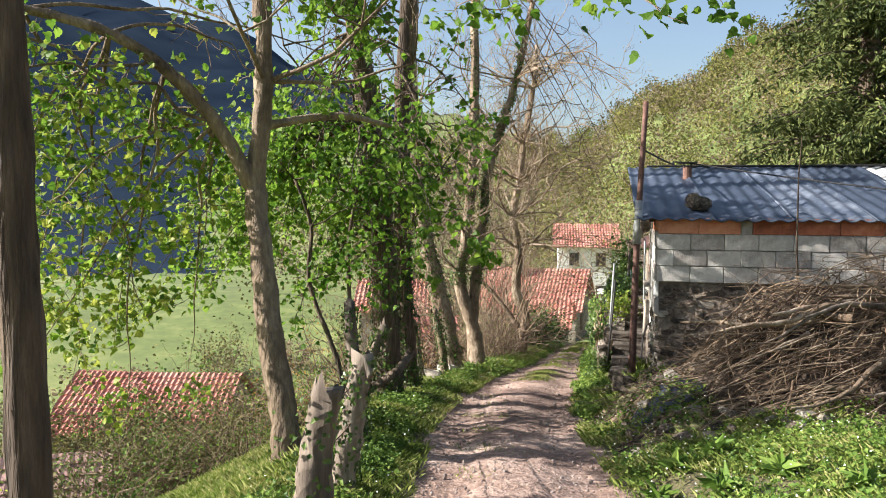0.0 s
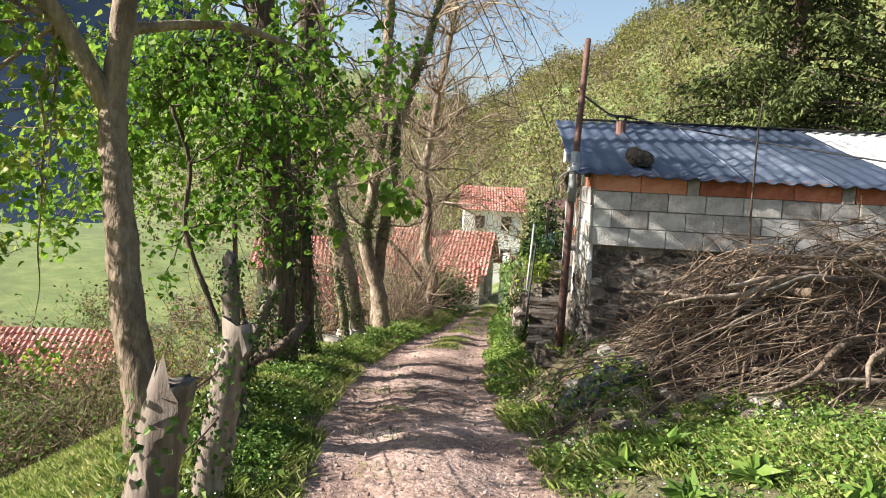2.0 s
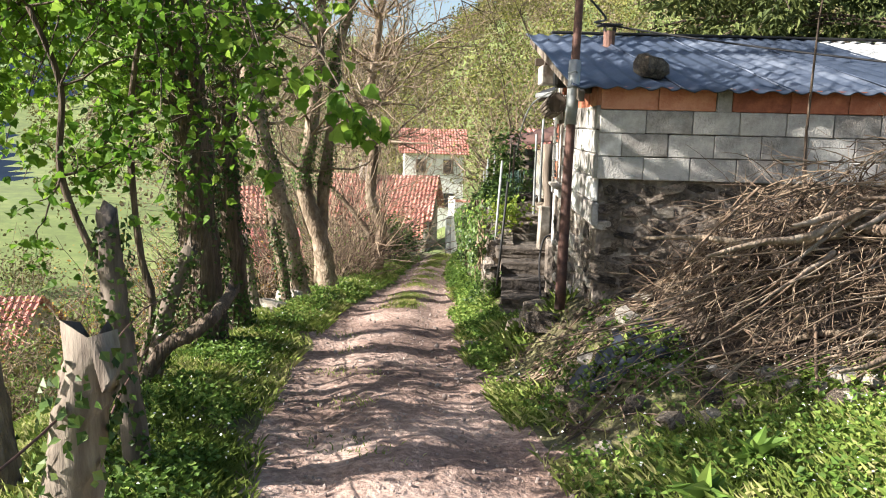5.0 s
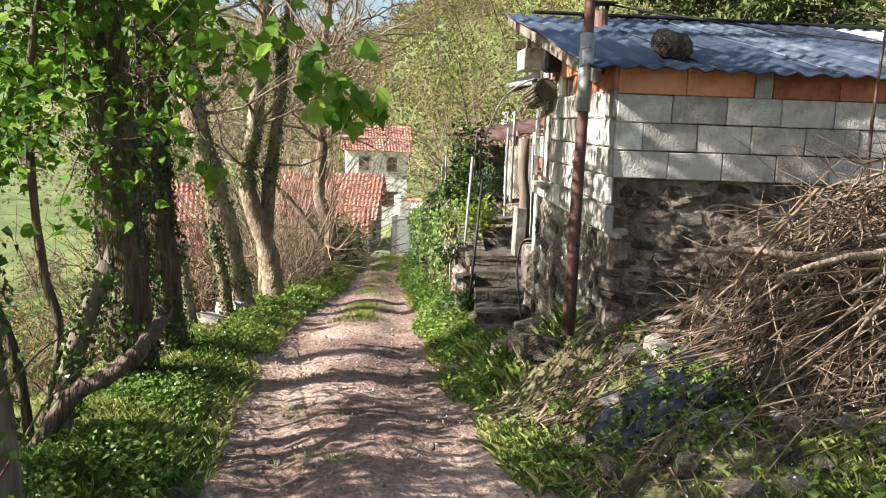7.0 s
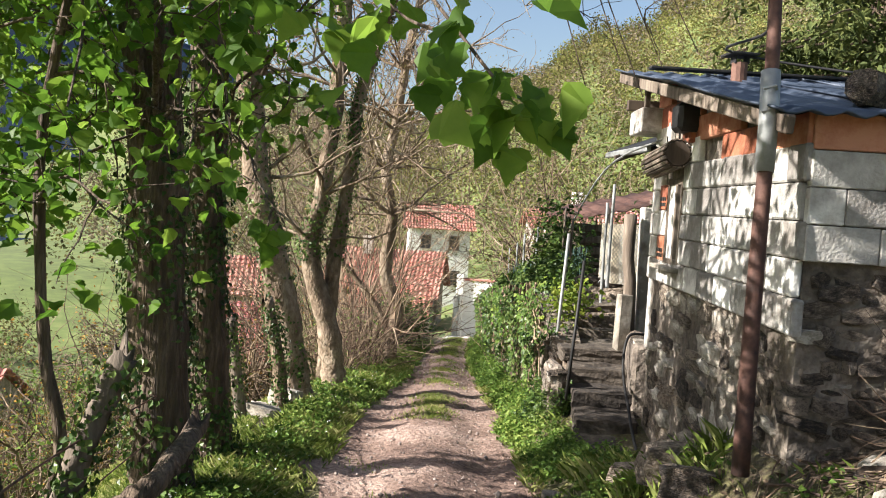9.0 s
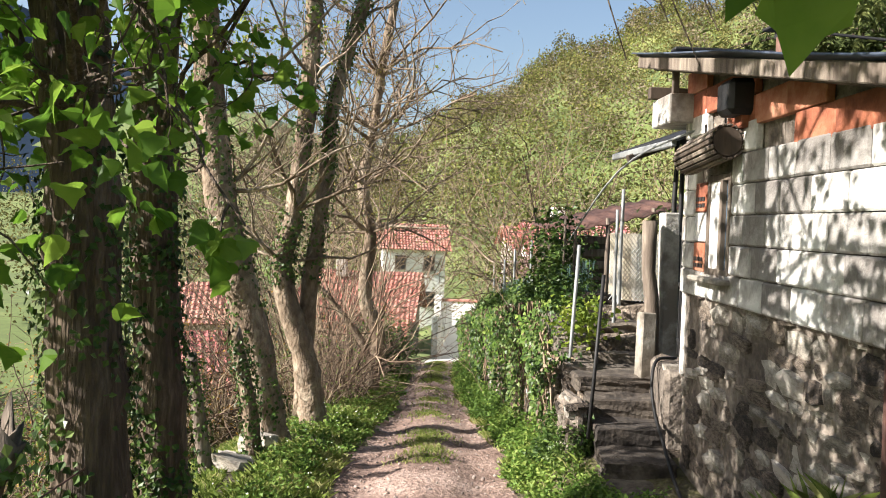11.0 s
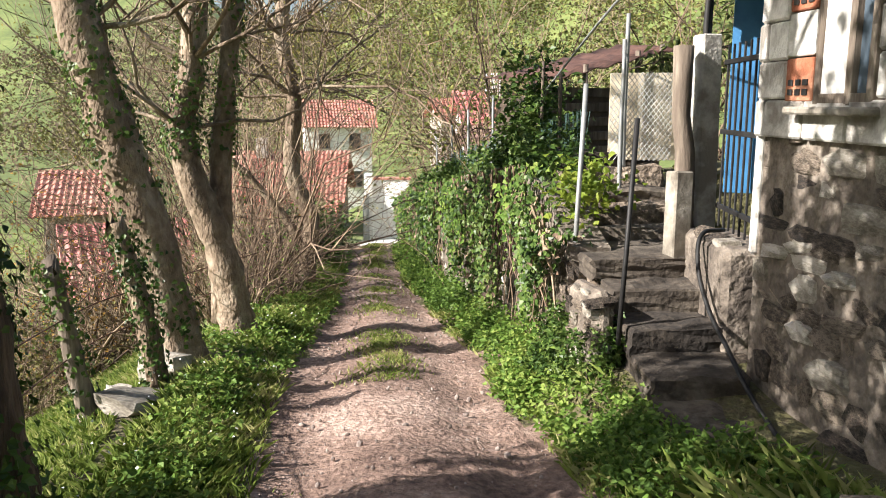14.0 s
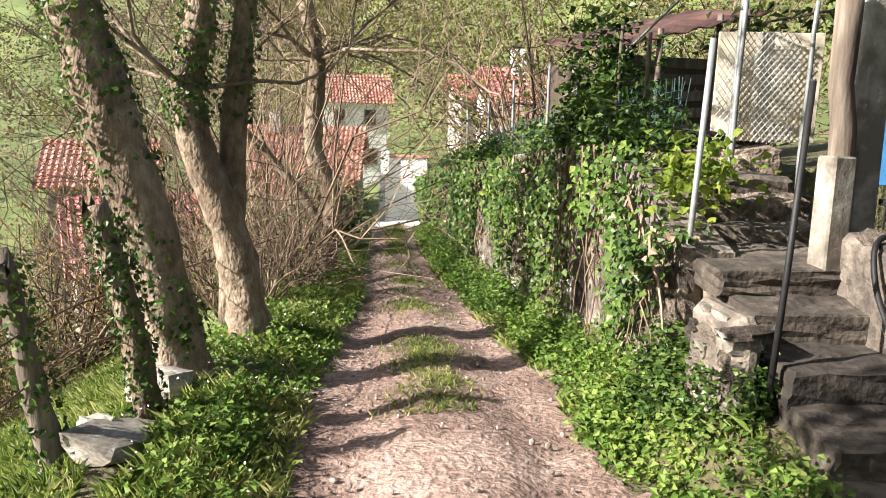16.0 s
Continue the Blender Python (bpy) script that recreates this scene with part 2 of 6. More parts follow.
def smooth_line(pts, per=5):
    """A rounded line through the points (Catmull-Rom)."""
    p = np.asarray(pts, float)
    p = np.vstack([2 * p[0] - p[1], p, 2 * p[-1] - p[-2]])
    out = []
    for i in range(1, len(p) - 2):
        for t in np.linspace(0, 1, per, endpoint=False):
            out.append(0.5 * (2 * p[i] + (p[i + 1] - p[i - 1]) * t + (2 * p[i - 1] - 5 * p[i] + 4 * p[i + 1] - p[i + 2]) * t * t + (3 * p[i] - p[i - 1] - 3 * p[i + 1] + p[i + 2]) * t ** 3))
    out.append(p[-2])
    return np.array(out)


LOBED = np.array([(0, 0), (0.22, 0.0), (0.39, 0.13), (0.47, 0.33), (0.36, 0.41), (0.38, 0.6), (0.19, 0.68), (0, 1.0), (-0.19, 0.68), (-0.38, 0.6), (-0.36, 0.41), (-0.47, 0.33), (-0.39, 0.13), (-0.22, 0.0)])
OVAL = np.array([(0, 0), (0.3, 0.4), (0, 1.0), (-0.3, 0.4)])


def leaves(at, size, shape=OVAL, droop=0.5, spread=0.35, normals=None, fold=0.4):
    """Verts and faces of a leaf at every place: size each, tips drooping; normals: the way that each leaf lies on."""
    at = np.asarray(at, float)
    n = len(at)
    size = np.broadcast_to(np.asarray(size, float), (n,))
    d = rng.normal(size=(n, 3))
    d[:, 2] = d[:, 2] * spread - droop
    if normals is not None:
        nn = normals + rng.normal(size=(n, 3)) * 0.35
        nn /= np.linalg.norm(nn, axis=1)[:, None]
        d -= nn * np.sum(d * nn, axis=1)[:, None]
    d /= np.linalg.norm(d, axis=1)[:, None]
    if normals is None:
        nn = rng.normal(size=(n, 3)) * 0.7 + np.array((0, 0, 1.0))
        nn -= d * np.sum(nn * d, axis=1)[:, None]
        nn /= np.linalg.norm(nn, axis=1)[:, None]
    s = np.cross(d, nn)
    k = len(shape)
    v = at[:, None] + size[:, None, None] * (shape[None, :, :1] * s[:, None] + shape[None, :, 1:] * d[:, None] + fold * (np.abs(shape[None, :, :1]) - 0.3 * shape[None, :, 1:] ** 2) * nn[:, None])
    return v.reshape(-1, 3), (np.arange(n)[:, None] * k + np.arange(k)[None]).astype(int)


# ---- the lie of the land ----
ROAD_C = np.array([(-30, 1.2), (-10, 0.9), (0, 0.9), (8, 0.82), (10, 0.73), (12.5, 0.74), (14.5, 0.95), (16, 1.07), (18, 1.4), (21, 1.85), (23, 2.1), (26, 2.5), (30, 3.15), (34, 3.7), (40, 4.9), (52, 7.6), (70, 11)])
ROAD_W = np.array([(-30, 0.95), (8, 0.98), (10, 1.03), (12, 0.98), (17, 0.95), (20, 0.72), (23, 0.6), (34, 0.55), (42, 0.9), (50, 1.6), (70, 1.6)])


def step01(a, b, x):
    t = np.clip((x - a) / (b - a), 0, 1)
    return t * t * (3 - 2 * t)


def road_z(y):
    y = np.asarray(y, float)
    return 0.4 - 0.11 * np.clip(y, -20, 52) - 0.05 * np.clip(y - 32, 0, 20) - 0.03 * np.clip(y - 52, 0, 60)


SKY_L = np.array([(-180, 7), (-70, 9), (-45, 13.5), (-30, 13.6), (-23, 13.0), (-16, 10.5), (-11, 8.6), (-5, 6.2), (2, 5.2), (6, 6.6), (10, 9.2), (17, 11.8), (24, 14.5), (31, 17.0), (45, 19), (80, 14), (180, 7)])
SKY_R = np.array([(-180, 600), (-60, 800), (-20, 900), (-11, 800), (-4, 600), (3, 420), (8, 330), (20, 300), (45, 260), (90, 260), (180, 600)])


def land(x, y):
    """The height of the ground."""
    x, y = np.broadcast_arrays(np.asarray(x, float), np.asarray(y, float))
    c, w, zr = np.interp(y, ROAD_C[:, 0], ROAD_C[:, 1]), np.interp(y, ROAD_W[:, 0], ROAD_W[:, 1]), road_z(y)
    left, right = c - w - x, x - c - w
    z = zr + 0.03 * np.cos(np.clip((x - c) / w, -1, 1) * 4.2) - 0.03
    z = z + 0.1 * step01(0.05, 0.45, left) - 0.47 * np.clip(left - 1.0, 0, 11) - 0.05 * np.clip(left - 12, 0, 60)
    z = z - 0.1 * step01(2.2, 6, left) * np.clip(left, 0, 12) * 0.3
    up = 0.12 * step01(0.05, 0.5, right) + 0.15 * np.clip(right - 0.2, 0, 3.2) + 0.08 * np.clip(right - 3.4, 0, 30)
    up = up + 0.22 * step01(13.9, 15.2, y) * step01(0.1, 0.4, right)
    mound = step01(8.6, 10.6, y) * (1 - step01(11.6, 12.8, y))
    up = up + mound * 0.55 * step01(0.25, 0.9, right) + 0.25 * step01(9.5, 11.5, y) * step01(1.5, 4, right) * (1 - step01(14, 15, y))
    terrace = step01(16.8, 17.1, y)
    up = up * (1 - terrace) + terrace * (0.1 * step01(0.0, 0.3, right) + (1.5 - 0.022 * np.clip(y - 16, 0, 30)) * step01(0.42, 0.6, right) + 0.12 * np.clip(right - 1.5, 0, 6) + 0.05 * np.clip(right - 7, 0, 60))
    z = z + up
    z = z + 0.03 * np.sin(x * 2.1 + 1.3 * y) * np.sin(1.7 * y - 0.6 * x) * step01(0.1, 1.2, np.maximum(left, right))
    # hills all around
    r = np.hypot(x - 0.3, y - 8)
    th = np.degrees(np.arctan2(x - 0.3, y - 8))
    el, rad = np.interp(th, SKY_L[:, 0], SKY_L[:, 1]), np.interp(th, SKY_R[:, 0], SKY_R[:, 1])
    top = np.tan(np.radians(el)) * rad * (1 + 0.05 * np.sin(th * 0.9) + 0.025 * np.sin(th * 2.7 + 1))
    rise = step01(0.16, 1.0, r / rad) * (1 - 0.5 * step01(1.0, 2.6, r / rad))
    floor = -8.0
    far = step01(45, 95, r)
    z = z * (1 - far) + floor * far + top * rise + rise * 4 * np.sin(x * 0.045) * np.sin(y * 0.037 + 1)
    z = z + 11 * step01(110, 320, r) * (1 - step01(420, 700, r)) * step01(-20, -12, th) * (1 - step01(-2, 4, th))
    return z


def lz(x, y):
    return float(land(x, y))

# ---- ground: one sheet out to the horizon ----
def spaced(lo, hi, fine_lo, fine_hi, step, grow):
    out = list(np.arange(fine_lo, fine_hi + 1e-6, step))
    s, v = step, fine_hi
    while v < hi:
        s *= grow
        v += s
        out.append(v)
    s, v = step, fine_lo
    while v > lo:
        s *= grow
        v -= s
        out.insert(0, v)
    return np.array(out)


def build_ground():
    xs, ys = spaced(-2600, 2600, -3.2, 4.4, 0.11, 1.09), spaced(-2400, 2600, 1.5, 26, 0.13, 1.09)
    X, Y = np.meshgrid(xs, ys)
    Z = land(X, Y)
    c, w = np.interp(Y, ROAD_C[:, 0], ROAD_C[:, 1]), np.interp(Y, ROAD_W[:, 0], ROAD_W[:, 1])
    near = (np.abs(X - c) < w + 0.3) & (Y > -2) & (Y < 40)
    Z = Z + near * (0.005 * np.sin(X * 9 + Y * 3) * np.sin(Y * 7.3) + rng.normal(size=Z.shape) * 0.011 - 0.02 * np.exp(-((np.abs(X - c) - 0.55) / 0.16) ** 2))
    v = np.stack([X, Y, Z], -1).reshape(-1, 3)
    nx, ny = len(xs), len(ys)
    i = (np.arange(ny - 1)[:, None] * nx + np.arange(nx - 1)[None]).reshape(-1)
    f = np.stack([i, i + 1, i + 1 + nx, i + nx], 1)
    me = mesh_of("ground", v, f, [M_soil, M_dirt, M_meadow, M_concrete_road, M_hazeblue], True)
    m = v[f].mean(1)
    cc, ww = np.interp(m[:, 1], ROAD_C[:, 0], ROAD_C[:, 1]), np.interp(m[:, 1], ROAD_W[:, 0], ROAD_W[:, 1])
    off = np.abs(m[:, 0] - cc)
    wob = 0.1 * np.sin(m[:, 1] * 2.3) + 0.07 * np.sin(m[:, 1] * 5.1 + m[:, 0])
    r = np.hypot(m[:, 0], m[:, 1] - 8)
    th = np.degrees(np.arctan2(m[:, 0], m[:, 1] - 8))
    idx = np.where(off < ww + wob, 1, 0)
    idx = np.where((off < ww) & (m[:, 1] > 37.5) & (m[:, 1] < 54), 3, np.where(m[:, 1] > 54, 2, idx))
    left = cc - ww - m[:, 0]
    idx = np.where(((left > 1.3) | (r > 32)) & (idx == 0), 2, idx)
    # far ground on the left takes the blue with haze painted in
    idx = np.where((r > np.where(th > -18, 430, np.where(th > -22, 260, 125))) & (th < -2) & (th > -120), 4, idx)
    me.polygons.foreach_set("material_index", idx.astype(np.int32))
    tagged(new("ground", me), "grassy hillside with a rutted dirt track", "ground", kind="structure")


build_ground()


# ---- the hut ----
SW = np.array((2.58, 11.05))
U = np.array((math.cos(radians(-8)), math.sin(radians(-8))))
HUT_L, HUT_N = 6.2, 14.6
HM = Matrix.Translation((SW[0], SW[1], 0)) @ pose(0, 0, 0, 0, 0, -8) @ Matrix.Translation((-SW[0], -SW[1], 0))      # from the plan drawn square to the track to the hut as it stands
RM = Matrix.Translation((2.33, 10.85, 0)) @ pose(0, 0, 0, 0, 0, -6) @ Matrix.Translation((-2.33, -10.85, 0))          # the same for its roof
Z_BASE, Z_BLOCK, Z_BRICK, Z_EAVE = -1.0, 1.03, 1.64, 1.86


def roof_z(y):
    return 1.84 + 0.21 * (y - 11.0)


STONES = []
for k in range(9):
    rs = random.Random(k)
    bm = box_bm((1, 1, 1))
    bmesh.ops.subdivide_edges(bm, edges=list(bm.edges), cuts=1, use_grid_fill=True)
    for v in bm.verts:
        q = v.co
        n = sum(1 for a in q if abs(a) > 0.4)
        q *= (1.12, 1.0, 0.94, 0.8)[n]
        v.co = q + Vector([rs.uniform(-0.11, 0.11) for a in q])
    STONES.append(done("stone", bm, M_stone))
PALE = []
for me in STONES[:3]:
    c = me.copy()
    c.materials.clear()
    c.materials.append(M_palestone)
    PALE.append(c)


def stone_face(parent, at, along, out, length, z0, z1, seed, cover=1.0, big=(0.14, 0.38), row=(0.09, 0.2), pale=0.12, proud=0.0, tilt=0.25):
    """Uneven courses of stones, each a piece of its own, on a wall face that starts at 'at'; z0 and z1 may be functions of the way along."""
    rs = random.Random(seed)
    yaw = math.atan2(along[1], along[0])
    lo = z0 if callable(z0) else (lambda s: z0)
    hi = z1 if callable(z1) else (lambda s: z1)
    z = min(lo(0), lo(length / 2), lo(length))
    while z < max(hi(0), hi(length / 2), hi(length)) - 0.05:
        h = rs.uniform(*row)
        s = -rs.uniform(0, 0.15)
        while s < length:
            l = rs.uniform(*big)
            mid = s + l / 2
            zz = z + h / 2 + rs.uniform(-0.02, 0.02)
            if rs.random() < cover and -0.03 < mid - l / 2 and mid + l / 2 < length + 0.03 and lo(mid) - 0.1 < zz < hi(mid):
                d = rs.uniform(0.1, 0.19)
                p = (at[0] + along[0] * mid + out[0] * (proud - 0.082), at[1] + along[1] * mid + out[1] * (proud - 0.082), zz)
                me = rs.choice(PALE) if rs.random() < pale else rs.choice(STONES)
                put("stone", me, parent, m=Matrix.Translation(p) @ Euler((rs.uniform(-0.1, 0.1), rs.uniform(-tilt, tilt), yaw)).to_matrix().to_4x4() @ Matrix.Diagonal((l * 0.98, d, h * 0.97, 1)))
            s += l
        z += h


BLOCK = done("block", box_bm((0.397, 0.06, 0.197), 0.006), M_block)
HALF = done("block", box_bm((0.197, 0.06, 0.197), 0.006), M_block)
WHITEHALF = done("block", box_bm((0.197, 0.06, 0.197), 0.006), M_white)
WEST_BLOCKS = [done("block", box_bm((0.392, 0.06, 0.206), 0.012), m) for m in (M_white, M_white, M_block)]
BRICK = done("brick", box_bm((0.493, 0.05, 0.196), 0.005), M_brick)


def build_hut():
    hut = thing("hut", "small hut of grey concrete blocks on a rubble stone base", "hut", (4.5, 12.5, -0.6))
    a, b = SW, SW + U * HUT_L
    inn = 0.22
    # walls as thick slabs of mortar, faced with blocks, bricks and stones
    def slab(name, p, q, z0, zs, thick, mat, label):
        d = np.array(q) - np.array(p)
        d = d / np.linalg.norm(d)
        n = np.array((-d[1], d[0]))
        v = []
        for (pt, zt) in ((p, zs[0]), (q, zs[1])):
            for off in (0, thick):
                o = np.array(pt) + n * off
                v += [(o[0], o[1], z0), (o[0], o[1], zt)]
        f = [(0, 1, 5, 4), (2, 6, 7, 3), (1, 3, 7, 5), (0, 4, 6, 2), (0, 2, 3, 1), (4, 5, 7, 6)]
        bm = bmesh.new()
        vs = [bm.verts.new(c) for c in v]
        for q4 in f:
            bm.faces.new([vs[k] for k in q4])
        bmesh.ops.recalc_face_normals(bm, faces=bm.faces)
        return part(name, bm, mat, hut, label)

    south = slab("south_wall", a + np.array((0.03, 0.03)), b, Z_BASE, (Z_EAVE - 0.02, Z_EAVE - 0.02), inn, M_mortar, "grey block wall over a dark rubble base")
    # the west wall has a window opening through it
    x0, wy0, wy1, wz0, wz1 = SW[0] + 0.03, 13.51, 14.01, 0.8, 1.56
    west = None
    for (ya, yb, za, zb) in ((SW[1] + 0.06, wy0, Z_BASE, None), (wy1, HUT_N, Z_BASE, None), (wy0, wy1, Z_BASE, wz0), (wy0, wy1, wz1, None)):
        pts = [(ya, za), (yb, za), (yb, roof_z(yb) - 0.06 if zb is None else zb), (ya, roof_z(ya) - 0.06 if zb is None else zb)]
        bm = bmesh.new()
        lo = [bm.verts.new((x0, y, z)) for y, z in pts]
        hi = [bm.verts.new((x0 + inn, y, z)) for y, z in pts]
        bm.faces.new(lo)
        bm.faces.new(hi[::-1])
        for k in range(4):
            bm.faces.new((lo[k], hi[k], hi[(k + 1) % 4], lo[(k + 1) % 4]))
        bmesh.ops.recalc_face_normals(bm, faces=bm.faces)
        bmesh.ops.transform(bm, matrix=HM, verts=bm.verts)
        piece = part("west_wall", bm, M_mortar, hut, "white-washed block wall over rubble stone")
        west = west or piece
    nw, ne = (HM @ Vector((x0 + 0.2, HUT_N, 0)))[:2], (HM @ Vector((SW[0] + HUT_L, HUT_N, 0)))[:2]
    slab("north_wall", ne, nw, Z_BASE, (2.5, 2.5), inn, M_mortar, "")
    slab("east_wall", b, ne, Z_BASE, (1.78, 2.5), inn, M_mortar, "")
    yaw = math.atan2(U[1], U[0])
    nrm = np.array((U[1], -U[0]))
    # block courses of the south wall
    for r in range(3):
        z = Z_BRICK - 0.1 - 0.203 * r
        s = 0.0 if r % 2 == 0 else 0.2
        if r % 2:
            p = a + U * 0.1
            put("block", WHITEHALF, south, m=Matrix.Translation((p[0], p[1], z)) @ pose(0, 0, 0, 0, 0, math.degrees(yaw)))
        while s < HUT_L - 0.3:
            p = a + U * (s + 0.2) + nrm * rng.uniform(-0.004, 0.006)
            put("block", BLOCK, south, m=Matrix.Translation((p[0], p[1], z + rng.uniform(-0.003, 0.003))) @ pose(0, 0, 0, 0, rng.uniform(-0.4, 0.4), math.degrees(yaw)))
            s += 0.403
    s = 0.0
    k = 0
    while s < HUT_L - 0.3:
        if k in (2, 5, 8):
            p = a + U * (s + 0.07)
            put("pillar_block", done("pillar_block", box_bm((0.13, 0.07, 0.21), 0.008), M_block), south, "grey concrete pillar end", m=Matrix.Translation((p[0], p[1], Z_BRICK + 0.1)) @ pose(0, 0, 0, 0, 0, math.degrees(yaw)))
            s += 0.14
        p = a + U * (s + 0.25) + nrm * rng.uniform(-0.004, 0.004)
        put("brick", BRICK, south, m=Matrix.Translation((p[0], p[1], Z_BRICK + 0.1)) @ pose(0, 0, 0, 0, 0, math.degrees(yaw)))
        s += 0.497
        k += 1
    # block courses of the west wall, white where washed
    def west_piece(name, me, y, z, width=1.0, label="", x=0.0):
        return put(name, me, west, label, m=HM @ Matrix.Translation((SW[0] + x, y, z)) @ pose(0, 0, 0, 0, 0, 90) @ Matrix.Diagonal((width, 1, 1, 1)))

    brick_ends = wy1 + 0.28
    for r in range(7):
        z = 0.72 + 0.213 * r
        y = SW[1] + 0.03 - (0.2 if r % 2 == 0 else 0.0)
        while y < HUT_N - 0.05:
            runs = [(max(y, SW[1] - 0.02), min(y + 0.397, HUT_N))]
            if z > wz0 - 0.08 and z < wz1 + 0.06:
                ya, yb = runs[0]
                runs = [(ya, min(yb, wy0 - 0.01)), (max(ya, brick_ends), yb)]
            for ya, yb in runs:
                if yb - ya > 0.05 and z + 0.1 < roof_z(ya) - 0.03 and not (z > 1.6 and roof_z(ya) - z < 0.42):
                    west_piece("block", WEST_BLOCKS[rng.integers(0, 3)], (ya + yb) / 2, z, (yb - ya) / 0.4, x=rng.uniform(-0.006, 0.004))
            y += 0.403
    # hollow bricks laid in steps under the roof's slope
    for z in (1.745, 1.948, 2.151, 2.354):
        y = SW[1] + (0.0 if z < 1.8 else 0.1)
        while y + 0.3 < HUT_N:
            gap = roof_z(y + 0.1) - z
            if 0.1 < gap < 0.45 and (z > 1.8 or gap < 0.4):
                west_piece("brick", BRICK, y + 0.25, z, x=rng.uniform(-0.004, 0.004))
            y += 0.5
    # hollow bricks beside the window, their holes showing
    for k in range(3):
        z = 0.93 + 0.235 * k
        west_piece("hollow_brick", done("hollow_brick", box_bm((0.26, 0.05, 0.225), 0.006), M_brick if k == 0 else (M_white if k == 1 else M_brick)), wy1 + 0.145, z, 1.0, "red hollow brick end with holes", -0.004)
        for a2 in range(3 if k != 1 else 0):
            for b2 in range(2):
                put("hole", done("hole", box_bm((0.012, 0.045, 0.032)), M_dark), hut, m=HM @ Matrix.Translation((SW[0] - 0.031, wy1 + 0.07 + 0.072 * a2, z - 0.065 + 0.05 * b2)))
    # rubble base
    stone_face(south, a, U, nrm, HUT_L * 0.62, lambda s: lz(a[0] + U[0] * s, a[1] + U[1] * s) - 0.05, Z_BLOCK - 0.04, 3, pale=0.03, big=(0.08, 0.27), row=(0.06, 0.14))
    stone_face(west, (SW[0], SW[1]), (-U[1], U[0]), (-U[0], -U[1]), HUT_N - SW[1], lambda s: lz(SW[0] - 0.1 + 0.139 * s, SW[1] + s) - 0.15, lambda s: 0.64, 4, pale=0.4, big=(0.09, 0.4), row=(0.07, 0.19), tilt=0.16, cover=0.86)
    # white-washed end of the west wall beside the gate, stones showing below
    part("white_edge", box_bm((0.26, 0.07, 2.3), 0.02, HM @ pose(SW[0] + 0.13, HUT_N + 0.01, 1.05)), M_white, hut, "white-washed wall edge")
    # window
    part("window_frame", box_bm((0.05, 0.05, wz1 - wz0), 0.004, HM @ pose(SW[0] - 0.005, wy0 + 0.03, (wz0 + wz1) / 2)), M_oldwood, hut, "weathered wooden window frame")
    for y in (wy1 - 0.03, wy0 + 0.2):
        part("window_frame", box_bm((0.05, 0.05, wz1 - wz0), 0.004, HM @ pose(SW[0] - 0.005, y, (wz0 + wz1) / 2)), M_oldwood, hut)
    for z in (wz0 + 0.03, wz1 - 0.03):
        part("window_rail", box_bm((0.05, wy1 - wy0 - 0.1, 0.05), 0.004, HM @ pose(SW[0] - 0.005, (wy0 + wy1) / 2, z)), M_oldwood, hut)
    part("pane", box_bm((0.008, 0.13, wz1 - wz0 - 0.1), 0, HM @ pose(SW[0] + 0.01, wy0 + 0.115, (wz0 + wz1) / 2)), M_glass, hut, "dark reflecting window pane")
    part("shutter", box_bm((0.025, 0.22, wz1 - wz0 - 0.1), 0.004, HM @ pose(SW[0] - 0.005, wy0 + 0.34, (wz0 + wz1) / 2)), M_whitepaint, hut, "white painted window shutter")
    part("window_sill", box_bm((0.2, 0.7, 0.04), 0.01, HM @ pose(SW[0] - 0.02, (wy0 + wy1) / 2 + 0.03, wz0 - 0.03)), M_palestone, hut, "rough stone window sill")
    # rolled blind over the window: slats wound round a roll, its outer end hanging lower
    bl_at = HM @ pose(SW[0] - 0.14, 13.72, 1.72, -4)
    v, f = tube([(0, -0.42, 0), (0, 0.42, 0)], 0.1, 14)
    roll = put("roller_blind", mesh_of("roller_blind", v, f, M_darkwood), hut, "rolled wooden slat blind", m=bl_at)
    for k in range(18):
        a2 = 2 * math.pi * k / 18
        put("slat", done("slat", box_bm((0.016, 0.86, 0.03), 0.004), M_oldwood if k % 3 else M_darkwood), roll, m=bl_at @ Matrix.Translation((0.115 * math.cos(a2), rng.uniform(-0.015, 0.015), 0.115 * math.sin(a2))) @ pose(0, 0, 0, 0, -math.degrees(a2), 0))
    for y in (-0.2, 0.22):
        part("blind_cord", box_bm((0.012, 0.012, 0.2), 0, bl_at @ pose(0.06, y, 0.14)), M_black, hut)
    vent = box_bm((0.2, 0.27, 0.24), 0.035, HM @ pose(SW[0] - 0.09, 13.3, 2.04))
    part("vent_box", vent, M_black, hut, "black plastic bucket-like vent")
    part("vent_stub", box_bm((0.1, 0.14, 0.12), 0.01, HM @ pose(SW[0] - 0.03, 13.3, 1.9)), M_brick, hut, "broken brick under the vent")
    # roof of corrugated sheets
    x = 2.29
    k = 0
    while x < 8.6:
        w = 0.92
        n = 29
        vs, fs = [], []
        lift = rng.uniform(0, 0.018) + (k % 2) * 0.012
        y0, y1 = 10.92 + rng.uniform(-0.03, 0.03) - 0.035 * max(0, x - 2.6), 15.12
        for j in range(9):
            for i in range(n):
                px = x + w * 1.04 * i / (n - 1)
                t = j / 8
                y = y0 + (y1 - y0) * t
                wave = 0.015 * math.cos(2 * math.pi * i / 5.6) + rng.normal() * 0.002
                vs.append(tuple(RM @ Vector((px, y, roof_z(y) + wave + lift - 0.01 * math.sin(t * 9 + k)))))
        for j in range(8):
            for i in range(n - 1):
                q = j * n + i
                fs.append((q, q + 1, q + 1 + n, q + n))
